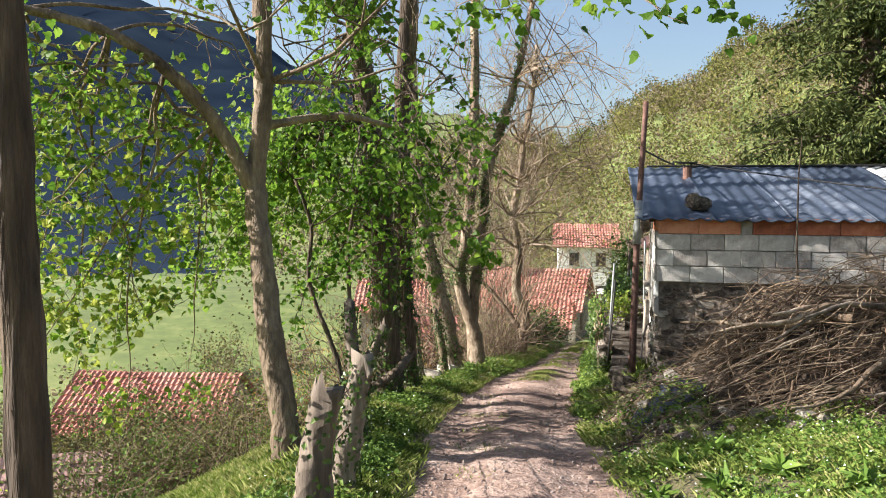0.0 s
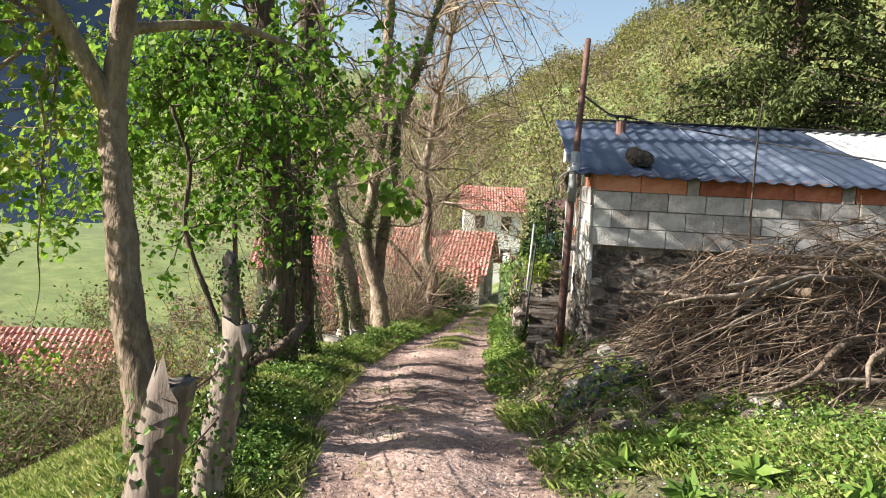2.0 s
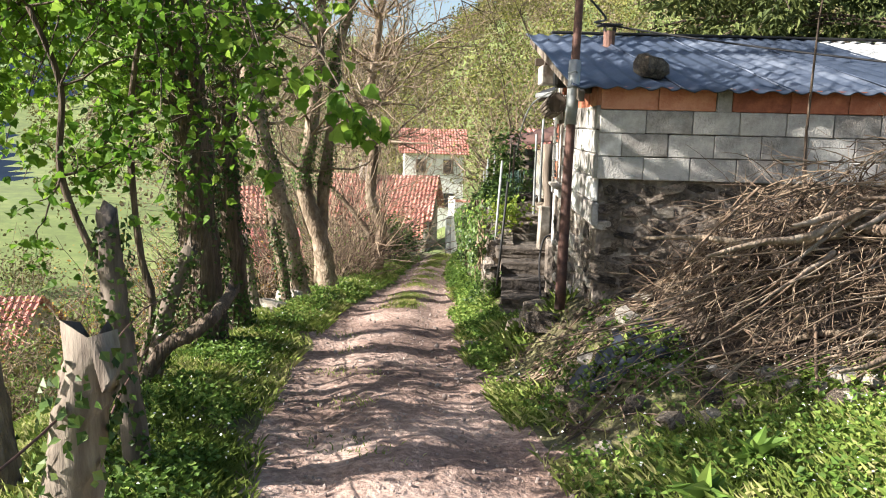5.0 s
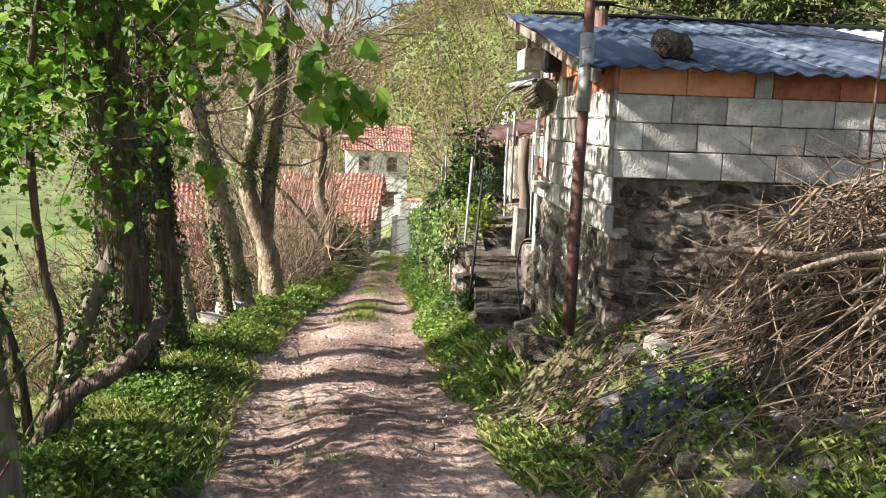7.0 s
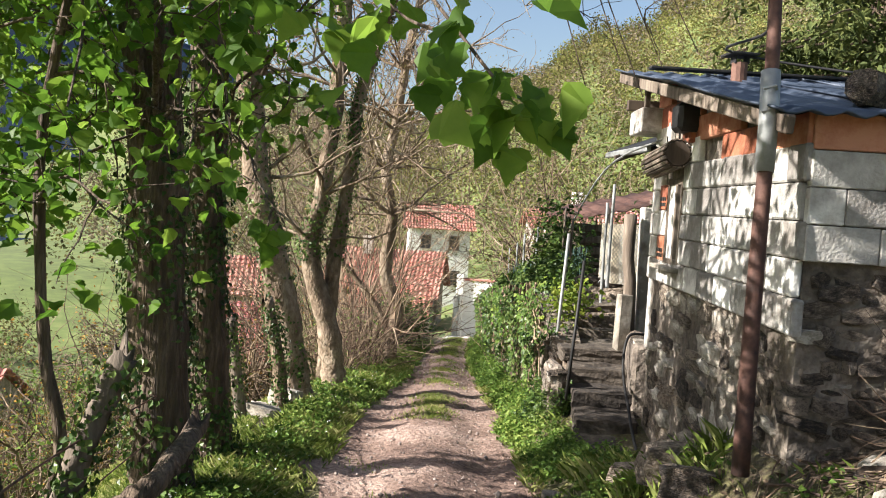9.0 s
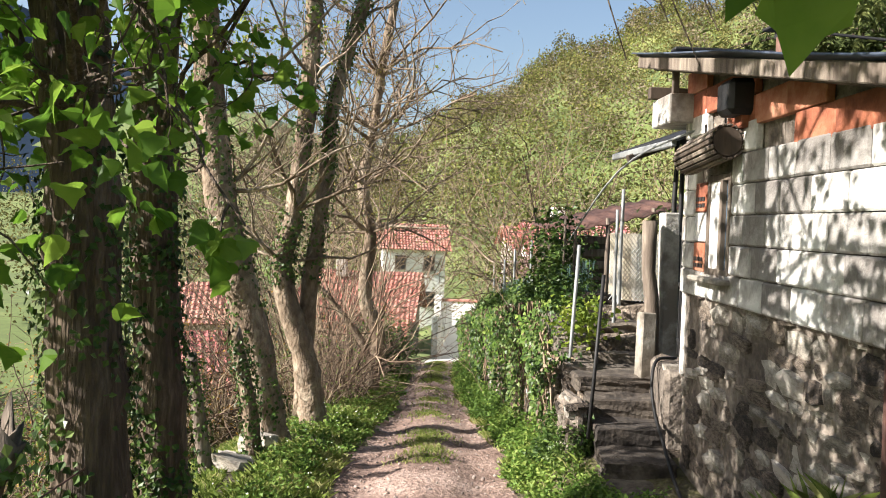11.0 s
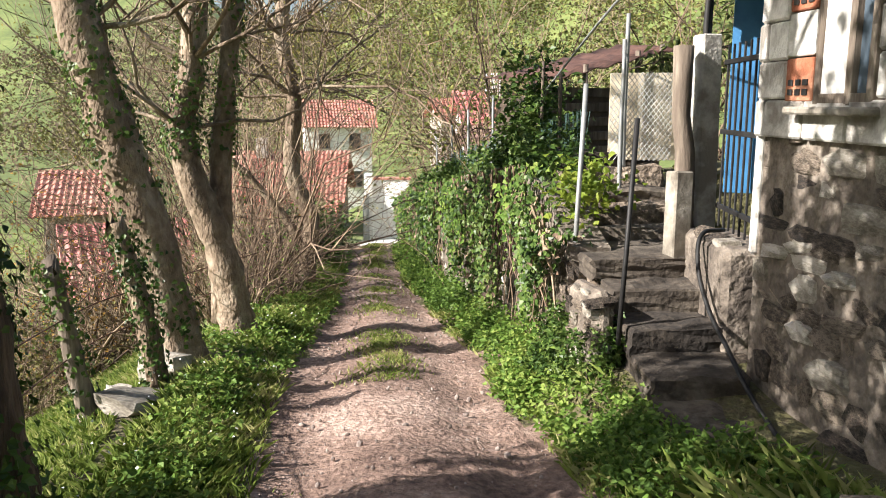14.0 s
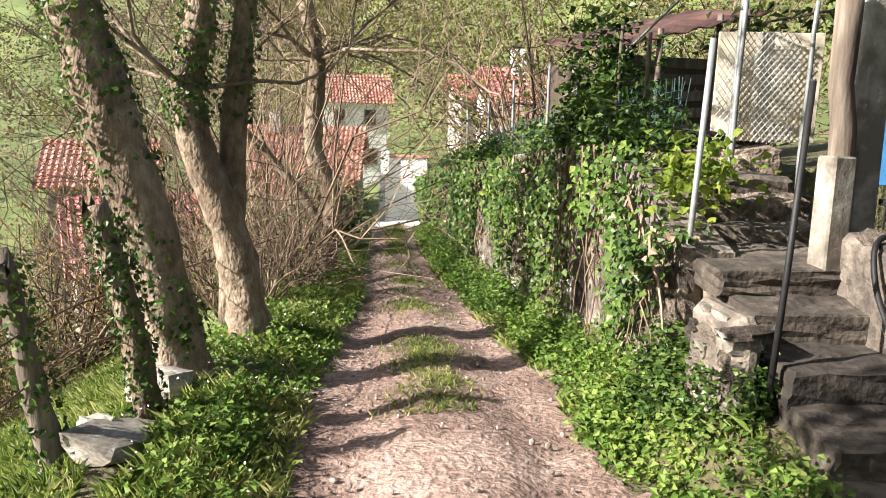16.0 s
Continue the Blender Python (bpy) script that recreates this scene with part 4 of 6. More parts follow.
def build_near_trees():
    # ridged trunk at the track's edge
    rs = np.random.default_rng(1)
    tree("roadside_tree", "dark ridged tree trunk on the grassy verge", [([(-0.68, 3.0, lz(-0.68, 3.0) - 0.2), (-0.7, 3.0, 1.0), (-0.73, 3.0, 1.77), (-0.76, 3.0, 2.5), (-0.86, 3.0, 5.0)], 0.066, 0.055)], M_bark2, seed=1)
    # the forked sycamore
    lines, tips = [], []
    trunk = [(-1.44, 8.38, -0.75), (-1.5, 8.43, -0.2), (-1.69, 8.6, 0.63), (-1.85, 8.8, 1.48), (-1.97, 9.0, 2.19), (-1.91, 9.1, 3.27), (-1.98, 9.2, 4.8), (-1.9, 9.3, 6.5)]
    limb = [(-1.98, 9.0, 2.1), (-2.33, 8.8, 2.8), (-2.73, 8.5, 3.3), (-3.16, 8.2, 3.6), (-3.8, 7.8, 3.75), (-4.6, 7.4, 3.8)]
    limb2 = [(-1.9, 9.1, 2.8), (-1.48, 9.4, 2.92), (-1.11, 9.7, 2.97), (-0.7, 10.1, 2.9)]
    ends = [(-4.2, 8.2, 1.6), (-4.8, 9.4, 0.9), (-3.4, 9.6, 0.5), (-2.9, 9.8, 1.2), (-4.4, 10.6, 0.2), (-5.4, 9.8, 1.8), (-3.5, 10.8, -0.2), (-5.6, 11.4, 0.2), (-3.6, 7.4, 2.5), (-4.4, 7.0, 3.0), (-5.0, 8.0, 3.0), (-2.7, 10.4, 2.2), (-3.2, 9.2, 2.6), (-2.5, 10.8, 3.6), (-1.2, 10.6, 3.6), (-4.6, 9.0, 0.0), (-4.0, 10.0, -0.7), (-5.0, 10.6, -0.4)]
    for k, e in enumerate(ends):
        s = limb[2 + k % 4] if k % 3 else limb[1 + k % 3]
        bough(s, e, 0.3, 0.022, lines, tips, rs, 13, 0.6)
    for k in range(8):
        a = rs.uniform(0, 6.28)
        grow(trunk[5 + k % 3], (math.cos(a), math.sin(a), 0.35), rs.uniform(1.2, 2.4), 0.03, 2, lines, tips, rs)
    for e in ((-0.9, 10.4, 4.6), (-1.0, 11.0, 4.2), (-2.6, 10.2, 4.7), (-1.6, 10.8, 5.1), (-0.4, 9.8, 4.9), (-2.2, 11.2, 4.4)):
        bough(trunk[6], e, 0.3, 0.025, lines, tips, rs, 13, 0.6)
    bough((-1.97, 9.15, 4.6), (1.8, 6.3, 3.25), 0.5, 0.03, lines, tips, rs, 22, 0.55)
    bough((-1.97, 9.15, 4.4), (0.6, 7.4, 3.5), 0.4, 0.025, lines, tips, rs, 14, 0.5)
    at = scatter(tips, 4, 0.11, rs)
    at = at[(at[:, 2] < 3.6) | (rs.random(len(at)) < 0.16)]
    young = at[:, 0] < -2.4
    old = at[~young | (rs.random(len(at)) < 0.3)]
    tree("sycamore_tree", "forked sycamore with fresh green leaves on the bank", [(trunk, 0.15, 0.07), (limb, 0.085, 0.03), (limb2, 0.05, 0.025)], M_bark, lines, old, M_leaf, (0.06, 0.12), LOBED, 900, (-0.8, 0.0), 1, extra=(at[young & (rs.random(len(at)) < np.where(at[:, 2] > 0.9, 0.3, 0.85))], M_leafyoung))
    # two tall ivied trunks with leafy boughs over the track
    rs = np.random.default_rng(2)
    lines, tips = [], []
    ta = [(-1.08, 12.6, -1.1), (-1.1, 12.6, -0.5), (-1.18, 12.6, 0.6), (-1.22, 12.6, 1.6), (-1.4, 12.6, 3.2), (-1.6, 12.6, 4.6), (-1.9, 12.6, 7.0)]
    ends = [(-0.4, 9.2, 2.2), (-0.1, 9.0, 1.9), (0.2, 9.6, 2.2), (-0.7, 9.4, 2.8), (-0.9, 10.0, 1.5), (0.4, 10.4, 2.9), (-0.3, 10.8, 2.5), (-0.5, 11.2, 1.5), (-1.9, 10.4, 1.7), (-2.4, 10.8, 2.7), (-1.6, 9.9, 3.3), (-2.7, 11.4, 1.7), (-2.0, 11.0, 0.9), (0.0, 11.6, 3.5), (-0.6, 10.2, 3.9), (-1.6, 11.2, 4.3), (-0.9, 8.8, 2.2), (-2.7, 12.4, 1.6), (-2.4, 13.2, 1.2), (-3.8, 12.2, 3.1), (-3.0, 13.3, 2.9), (-2.6, 13.4, 1.9), (-3.0, 14.0, 2.3), (-3.4, 13.6, 2.7), (-2.3, 14.2, 1.6), (-2.8, 14.6, 2.0), (-2.2, 12.2, 2.9), (-2.8, 12.6, 3.2), (-1.9, 13.0, 2.6), (-3.2, 12.9, 3.3)]
    for k, e in enumerate(ends):
        bough(ta[3 + k % 3], e, 0.25, 0.024, lines, tips, rs, 10, 0.45)
    for k in range(16):
        e = (rs.uniform(-4.4, -3.0), rs.uniform(10.8, 14.6), rs.uniform(0.7, 1.4))
        bough(ta[4], e, 0.6, 0.02, lines, tips, rs, 11, 0.5)
    near = []
    for e in ((-1.8, 10.4, 4.5), (-2.7, 10.6, 5.1), (-1.0, 10.2, 4.1), (-3.3, 10.2, 5.3), (-2.2, 9.9, 4.9)):
        bough(ta[5], e, 0.3, 0.02, lines, near, rs, 12, 0.5)
    bough(ta[4], (0.46, 8.75, 1.52), 0.45, 0.016, lines, [], rs, 8, 0.3)
    bough(ta[3], (-0.16, 10.6, 1.1), 0.3, 0.012, lines, [], rs, 9, 0.3)
    bough(ta[3], (-0.45, 10.4, 1.3), 0.2, 0.012, lines, [], rs, 8, 0.3)
    for k in range(10):
        a = rs.uniform(0, 6.28)
        grow(ta[4 + k % 3], (math.cos(a), math.sin(a), 0.4), rs.uniform(1.2, 2.2), 0.03, 2, lines, tips, rs)
    at = scatter(tips, 4, 0.1, rs)
    at = at[(at[:, 2] < 3.4) | (rs.random(len(at)) < 0.2)]
    at = at[rs.random(len(at)) < np.where(at[:, 1] < 8.9, 1.0, np.where(at[:, 1] < 10.6, 0.25, np.where(at[:, 0] < -2, 0.65, 0.5)))]
    at = np.vstack([at, scatter(near, 3, 0.07, rs)])
    # heavy sprays of large leaves at the ends of the low boughs
    spray = []
    for c, n, sp in (((0.5, 8.75, 1.45), 24, (0.09, 0.1, 0.07)), ((0.32, 8.95, 1.6), 18, (0.12, 0.12, 0.07)), ((0.1, 9.3, 1.75), 14, (0.14, 0.14, 0.07)), ((-0.16, 10.6, 1.06), 8, (0.06, 0.06, 0.04)), ((-0.4, 10.4, 1.25), 14, (0.07, 0.1, 0.07)), ((-0.62, 10.5, 1.35), 9, (0.08, 0.1, 0.06))):
        spray.append(np.array(c) + rs.normal(size=(n, 3)) * np.array(sp))
    spray = np.vstack(spray)
    eye = np.hypot(at[:, 0] - 0.12, np.clip(at[:, 1] - 9, -4, 4) * 0) < 0.27
    at = at[~(eye & (at[:, 2] < 1.75) & (at[:, 1] < 12))]
    tree("ivied_tree", "tall dark trunk wrapped in ivy with broad leaves", [(ta, 0.21, 0.15)], M_bark2, lines, at, M_leaf, (0.06, 0.12), LOBED, 4600, (-1, 3.4), 2, droop=0.9, extra=(spray, M_leaf), extra_size=(0.07, 0.125))
    lines, tips = [], []
    tb = [(-0.98, 13.9, -1.25), (-1.0, 13.9, -0.6), (-1.08, 13.9, 0.4), (-1.1, 13.9, 1.5), (-1.12, 13.9, 3.2), (-1.0, 13.9, 5.6), (-0.95, 13.9, 7.5)]
    for k in range(9):
        a = rs.uniform(0, 6.28)
        grow(tb[4 + k % 3], (math.cos(a), math.sin(a), 0.3), rs.uniform(1.0, 2.2), 0.03, 2, lines, tips, rs)
    # bare hanging twigs out over the track
    for e in ((1.75, 12.6, 2.1), (1.95, 12.5, 2.3), (2.3, 12.6, 2.3), (2.6, 12.7, 2.45), (2.1, 12.4, 2.05)):
        bough((-0.95, 13.9, 6.6), e, 0.9, 0.014, lines, [], rs, 11, 0.45)
    for e in ((0.2, 12.0, 2.6), (-0.2, 12.6, 1.9), (0.5, 12.8, 3.4), (-0.6, 12.4, 3.0)):
        bough(tb[3], e, 0.3, 0.02, lines, tips, rs, 9, 0.4)
    tree("ivied_tree", "straight dark trunk wrapped in ivy beside another", [(tb, 0.18, 0.12)], M_bark2, lines, scatter([p for p in tips if rs.random() < (0.4 if p[2] < 3.6 else 0.15)], 3, 0.1, rs), M_leaf, (0.08, 0.14), LOBED, 5000, (-1.2, 3.2), 3)
    # leaning pale trunks farther down
    rs = np.random.default_rng(4)
    lines, tips = [], []
    t3 = [(-0.52, 17.6, -1.6), (-0.57, 17.6, -1.05), (-0.78, 17.6, -0.1), (-0.98, 17.6, 0.7), (-1.15, 17.6, 1.4), (-1.3, 17.6, 2.7), (-1.42, 17.6, 4.0), (-1.5, 17.6, 6.0), (-1.4, 17.7, 7.5)]
    for k in range(12):
        a = rs.uniform(0, 6.28)
        grow(t3[4 + k % 4], (math.cos(a), math.sin(a), 0.35), rs.uniform(1.2, 2.4), 0.03, 2, lines, tips, rs)
    bough((-1.3, 17.6, 2.6), (-0.6, 17.2, 3.2), 0.1, 0.02, lines, tips, rs, 14, 0.4)
    tips = [p for p in tips if p[2] > 2.4]
    tree("leaning_tree", "pale leaning trunk with patches of ivy", [(t3, 0.21, 0.13)], M_paleb, lines, scatter(tips, 1, 0.1, rs), M_leafyoung, (0.05, 0.09), OVAL, 3200, (-1.2, 4), 4)
    lines, tips = [], []
    t4 = [(0.0, 18.8, -1.8), (-0.08, 18.8, -1.2), (-0.2, 18.8, -0.6), (-0.42, 18.8, 0.05), (-0.5, 18.8, 0.55), (-0.36, 18.8, 1.2), (-0.22, 18.8, 2.8), (-0.17, 18.8, 4.4), (-0.2, 18.9, 7.0)]
    t4b = [(-0.2, 18.95, -1.5), (-0.14, 18.95, 0.1), (0.03, 18.95, 1.55), (0.11, 18.95, 2.65), (0.41, 18.95, 3.8), (0.75, 18.95, 4.9), (1.1, 19, 6.6)]
    for k in range(34):
        a = rs.uniform(0, 6.28)
        src = (t4 if k % 2 else t4b)[4 + k % 3]
        grow(src, (math.cos(a), math.sin(a), 0.5), rs.uniform(1.2, 2.4), 0.025, 2, lines, tips, rs)
    for e in ((2.6, 15.2, 3.5), (3.4, 15.6, 3.7), (1.8, 15.5, 4.0), (3.0, 16.5, 4.4), (2.2, 17.0, 3.6)):
        bough(t4b[5], e, 0.6, 0.02, lines, tips, rs, 16, 0.7)
    tree("twin_tree", "twin pale trunks, one of them covered in ivy", [(t4, 0.18, 0.09), (t4b, 0.12, 0.06)], M_paleb, lines, scatter(tips, 1, 0.08, rs), M_bud, (0.02, 0.045), OVAL, ivy=7000, ivy_z=(0.3, 6), seed=5)
    lines, tips = [], []
    t5 = [(0.9, 23.0, -2.3), (0.98, 23.0, -1.6), (1.06, 23.0, -1.0), (0.8, 23.0, -0.25), (0.86, 23.0, 0.9), (0.7, 23.0, 1.8), (0.86, 23.0, 2.8), (0.96, 23.0, 3.8), (1.2, 23.0, 5.3), (1.3, 23, 6.5)]
    t5b = [(0.95, 23.0, -1.4), (0.51, 23.0, -0.76), (-0.03, 23.0, -0.13), (-0.5, 23, 0.2)]
    for k in range(58):
        a = rs.uniform(0, 6.28)
        grow(t5[4 + k % 5], (math.cos(a), math.sin(a), 0.45), rs.uniform(1.3, 2.8), 0.03, 2, lines, tips, rs, 0.06, (3, 6), 0.25)
    for e in ((2.5, 21, 2.6), (2.2, 22, 3.8), (-0.8, 22.5, 2.9), (3.0, 22, 4.4)):
        grow((0.8, 22.9, 2.6), np.array(e) - np.array((0.8, 22.9, 2.6)), 2.4, 0.035, 2, lines, tips, rs, 0.04, (4, 7), 0.25)
    tree("bare_tree", "crooked thin tree still bare of leaves", [(t5, 0.16, 0.05), (t5b, 0.08, 0.03)], M_paleb, lines, scatter(tips, 1, 0.1, rs), M_bud, (0.025, 0.05), OVAL, ivy=400, ivy_z=(-0.4, 1.4), seed=6)
    # nest-like tangle high up in the bare tree
    lines = []
    for k in range(60):
        d = rs.normal(size=3)
        d /= np.linalg.norm(d)
        c = np.array((1.25, 23.6, 6.1)) + rs.normal(size=3) * 0.12
        lines.append((np.array([c - d * 0.25, c + rs.normal(size=3) * 0.03, c + d * 0.25]), 0.01, 3))
    v, f = joined([tube(*q, False) for q in lines])
    tagged(put("nest", mesh_of("nest", v, f, M_twig)), "round brown twig nest in the bare tree", "nest")
    # saplings
    for nm, lab, pts in (("sapling", "thin crooked sapling by the fence", [(-1.38, 10.8, -0.95), (-1.45, 10.8, -0.2), (-1.62, 10.8, 0.3), (-1.87, 10.8, 1.0), (-1.84, 10.8, 1.7), (-2.05, 10.8, 2.3)]),
                         ("sapling", "thin crooked sapling by the fence", [(-1.5, 11.2, -1.0), (-1.3, 11.2, -0.2), (-1.39, 11.2, 0.35), (-1.44, 11.2, 1.2), (-1.4, 11.2, 1.75), (-1.2, 11.2, 2.8)])):
        lines, tips = [], []
        for k in range(7):
            a = rs.uniform(0, 6.28)
            grow(pts[3 + k % 3], (math.cos(a), math.sin(a), 0.1), rs.uniform(0.5, 1.0), 0.012, 1, lines, tips, rs, 0.0)
        tree(nm, lab, [(pts, 0.035, 0.02)], M_bark2, lines, scatter(tips, 3, 0.09, rs), M_leaf, (0.06, 0.11), LOBED, seed=8, root=False)


build_near_trees()


def stump(name, label, pts, r0, r1, mat, seed, ivy=0):
    rs = np.random.default_rng(seed)
    s = thing(name, label, "stump", tuple(pts[0]))
    p = smooth_line(pts, 6)
    v, f = tube(p, np.linspace(r0, r1, len(p)), 12)
    v = v + rs.normal(size=v.shape) * r0 * 0.1
    v[-12:, 2] += rs.normal(size=12) * 0.05
    v[-24:-12, 2] += rs.normal(size=12) * 0.02
    put("stem", mesh_of("stem", v, f, mat, True), s)
    if ivy:
        at, nn = [], []
        for j in range(ivy * 3):
            c = p[rs.integers(0, len(p) - 1)] + rs.normal(size=3) * 0.02
            a = rs.uniform(0, 6.28)
            o = np.array((math.cos(a), math.sin(a), 0.2))
            at.append(c + o * (r0 + 0.02))
            nn.append(o)
        v, f = leaves(at, rs.uniform(0.028, 0.052, len(at)), OVAL * np.array((1.4, 1)), 0.8, 0.5, np.array(nn))
        tagged(put("ivy", mesh_of("ivy", v, f, M_ivy), s, "dark ivy leaves"), kind="stuff")
    return s


stump("old_post", "thick split grey fence post overgrown with ivy", [(-0.55, 6.75, -0.35), (-0.5, 6.75, 0.05), (-0.44, 6.75, 0.4), (-0.38, 6.75, 0.76)], 0.1, 0.085, M_oldwood, 1, 130)
stump("old_post", "short broken wooden fence post with a ragged top", [(-0.44, 5.22, -0.25), (-0.4, 5.24, 0.1), (-0.36, 5.26, 0.5), (-0.3, 5.28, 0.84)], 0.125, 0.085, M_oldwood, 2, 60)
stump("old_post", "tall thin dead post wound with ivy", [(-0.7, 8.5, -0.7), (-0.8, 8.55, 0.1), (-0.85, 8.58, 0.6), (-0.88, 8.62, 0.95)], 0.075, 0.055, M_oldwood, 3, 120)
stump("old_post", "leaning post covered with ivy beside the trunk", [(-1.22, 10.8, -0.85), (-1.15, 10.8, -0.35), (-1.04, 10.8, 0.03), (-0.88, 10.8, 0.43)], 0.07, 0.055, M_oldwood, 4, 200)
stump("fence_stake", "grey wooden fence stake with ivy at its foot", [(-0.98, 16.0, -1.7), (-1.01, 16.0, -1.34), (-1.1, 16.0, -0.65), (-1.17, 16.0, -0.22)], 0.075, 0.05, M_oldwood, 5, 190)
stump("tree_stub", "ivied stub of a cut trunk beside the leaning tree", [(-0.6, 16.6, -1.45), (-0.65, 16.6, -0.97), (-0.73, 16.6, -0.5), (-0.84, 16.6, -0.06)], 0.085, 0.06, M_bark, 7, 220)
stump("fallen_log", "mossy leaning log at the foot of the ivied tree", [(-1.3, 10.4, -0.75), (-1.05, 10.5, -0.35), (-0.83, 10.5, -0.22), (-0.66, 10.6, -0.08), (-0.6, 11.2, 0.0)], 0.06, 0.05, M_bark2, 8)


def fence_wire(z):
    pts = [(-0.38, 5.26, 0.42 + z), (-0.47, 6.75, 0.25 + z), (-0.74, 8.5, 0.1 + z), (-1.05, 10.8, -0.25 + z), (-1.1, 16.0, -0.9 + z), (-0.7, 17.4, -1.0 + z), (0.3, 21.0, -1.4 + z)]
    return pts


for z in (0.0, 0.28):
    cable("fence_wire", "thin dark barbed wire between the fence posts", fence_wire(z), 0.006, M_rust, 4)


# ---- heap of cut branches before the hut ----
def build_brush():
    rs = np.random.default_rng(11)
    heap = thing("brush_pile", "large heap of dry cut branches against the hut", "brush pile", (4.2, 9.9, 0.2))

    def crest(x):
        return np.interp(x, (2.3, 2.7, 3.0, 3.3, 3.7, 4.3, 5.2, 6.5, 8.0), (-0.15, 0.02, 0.3, 0.72, 1.08, 1.36, 1.5, 1.4, 1.1))

    def front(x):
        return np.interp(x, (2.3, 2.8, 3.3, 3.9, 5.0, 8.0), (9.8, 9.55, 9.3, 9.05, 8.85, 8.7))

    def back(x):
        return 10.7 - 0.14 * (x - 2.6)

    def bulk(t):
        return np.clip(t / 0.62, 0, 1) ** 1.35 * np.clip((1.08 - t) / 0.4, 0, 1) ** 0.6

    def spot(x, t):
        y = front(x) + (back(x) - front(x)) * t
        g = lz(x, y)
        return y, g, max(0.0, crest(x) - g) * bulk(t)

    # a low mound inside, of matted twigs; its dark colour paints the shade between them
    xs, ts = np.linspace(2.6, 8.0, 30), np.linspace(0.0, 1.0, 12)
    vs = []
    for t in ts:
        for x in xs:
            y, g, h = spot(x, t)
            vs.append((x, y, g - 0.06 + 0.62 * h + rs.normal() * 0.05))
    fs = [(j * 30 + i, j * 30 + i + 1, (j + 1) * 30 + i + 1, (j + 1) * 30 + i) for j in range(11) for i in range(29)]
    put("core", mesh_of("core", vs, fs, surface("shaded twig mat", [(0.02, 0.014, 0.01), (0.06, 0.042, 0.03), (0.16, 0.12, 0.085)], 18, 2, 0.95, 1.0, stretch=(0.4, 1, 1.4))), heap, "twig mat inside the heap, coloured dark as the shaded gaps")

    def stick(p, d, length, r, n, wobble=0.07, sag=0.03):
        """A branch from its thick end at p, running the way d."""
        p, q, pts = np.array(p, float), np.array(d, float) / np.linalg.norm(d), []
        m = 7
        for k in range(m):
            pts.append(p.copy())
            q = q + rs.normal(size=3) * wobble + np.array((0, 0, -sag))
            q /= np.linalg.norm(q)
            p = p + q * length / (m - 1)
            p[2] = max(p[2], lz(p[0], p[1]) + 0.012)
        return tube(np.array(pts), np.linspace(r, r * 0.3, m), n, False)

    def lie(x, spread):
        """The way that branches lie in the heap: tips down towards the track."""
        fall = (crest(x + 0.3) - crest(x - 0.5)) / 0.8
        return np.array((-1.0, -0.28 + rs.normal() * spread, -0.8 * fall - 0.08 + rs.normal() * 0.16))

    fine = []
    for k in range(3600):
        x = 3.0 + 4.8 * rs.random()
        t = rs.random() ** 0.8
        y, g, h = spot(x, t)
        z = g + h * (0.45 + 0.6 * rs.random()) + 0.015
        if rs.random() < 0.42:
            d, L = lie(x, 0.5), rs.uniform(0.3, 1.1)
        else:
            d, L = rs.normal(size=3) * np.array((1, 0.8, 0.6)), rs.uniform(0.2, 0.8)
        fine.append(stick((x, y, z), d, L, rs.uniform(0.003, 0.008), 3, 0.2))
    v, f = joined(fine)
    tagged(put("twigwork", mesh_of("twigwork", v, f, M_twig), heap, "grey-brown thin twigs"), kind="stuff")
    for k in range(110):
        x = 3.4 + 4.2 * rs.random()
        t = rs.uniform(0.15, 0.8)
        y, g, h = spot(x, t)
        v, f = stick((x, y, g + h * rs.uniform(0.75, 1.06) + 0.02), lie(x, 0.45), rs.uniform(0.6, 1.6), rs.uniform(0.006, 0.015), 6, 0.13)
        put("branch", mesh_of("branch", v, f, M_twig, True), heap)
    # thicker pale limbs across the middle of the heap
    for k in range(30):
        x = rs.uniform(3.7, 7.2)
        t = rs.uniform(0.1, 0.5)
        y, g, h = spot(x, t)
        d = lie(x, 0.35)
        d[2] = d[2] * 0.6 + 0.05
        v, f = stick((x, y, g + h * rs.uniform(0.85, 1.05) + 0.03), d, rs.uniform(0.6, 1.5), rs.uniform(0.02, 0.05), 8, 0.14, 0.0)
        put("limb", mesh_of("limb", v, f, (M_paleb, M_bark, M_oldwood)[k % 3], True), heap, "thick pale cut limb")
    # long thin shoots that lie out over the verge
    for k in range(46):
        x = rs.uniform(2.9, 5.2)
        t = rs.uniform(0.0, 0.35)
        y, g, h = spot(x, t)
        v, f = stick((x, y, g + h + rs.uniform(0.03, 0.2)), (-1, rs.normal() * 0.25 - 0.1, -0.16 + rs.normal() * 0.07), rs.uniform(0.8, 1.7), rs.uniform(0.005, 0.011), 5, 0.05)
        put("shoot", mesh_of("shoot", v, f, M_twig if k % 3 else M_paleb, True), heap)
    # upright stake at the back of the heap
    v, f = stick((4.05, 10.2, lz(4.05, 10.2)), (0.02, 0.05, 1.0), 2.6, 0.018, 6, 0.03, 0.0)
    put("stake", mesh_of("stake", v, f, M_bark2, True), heap, "thin upright stick in the heap")


build_brush()


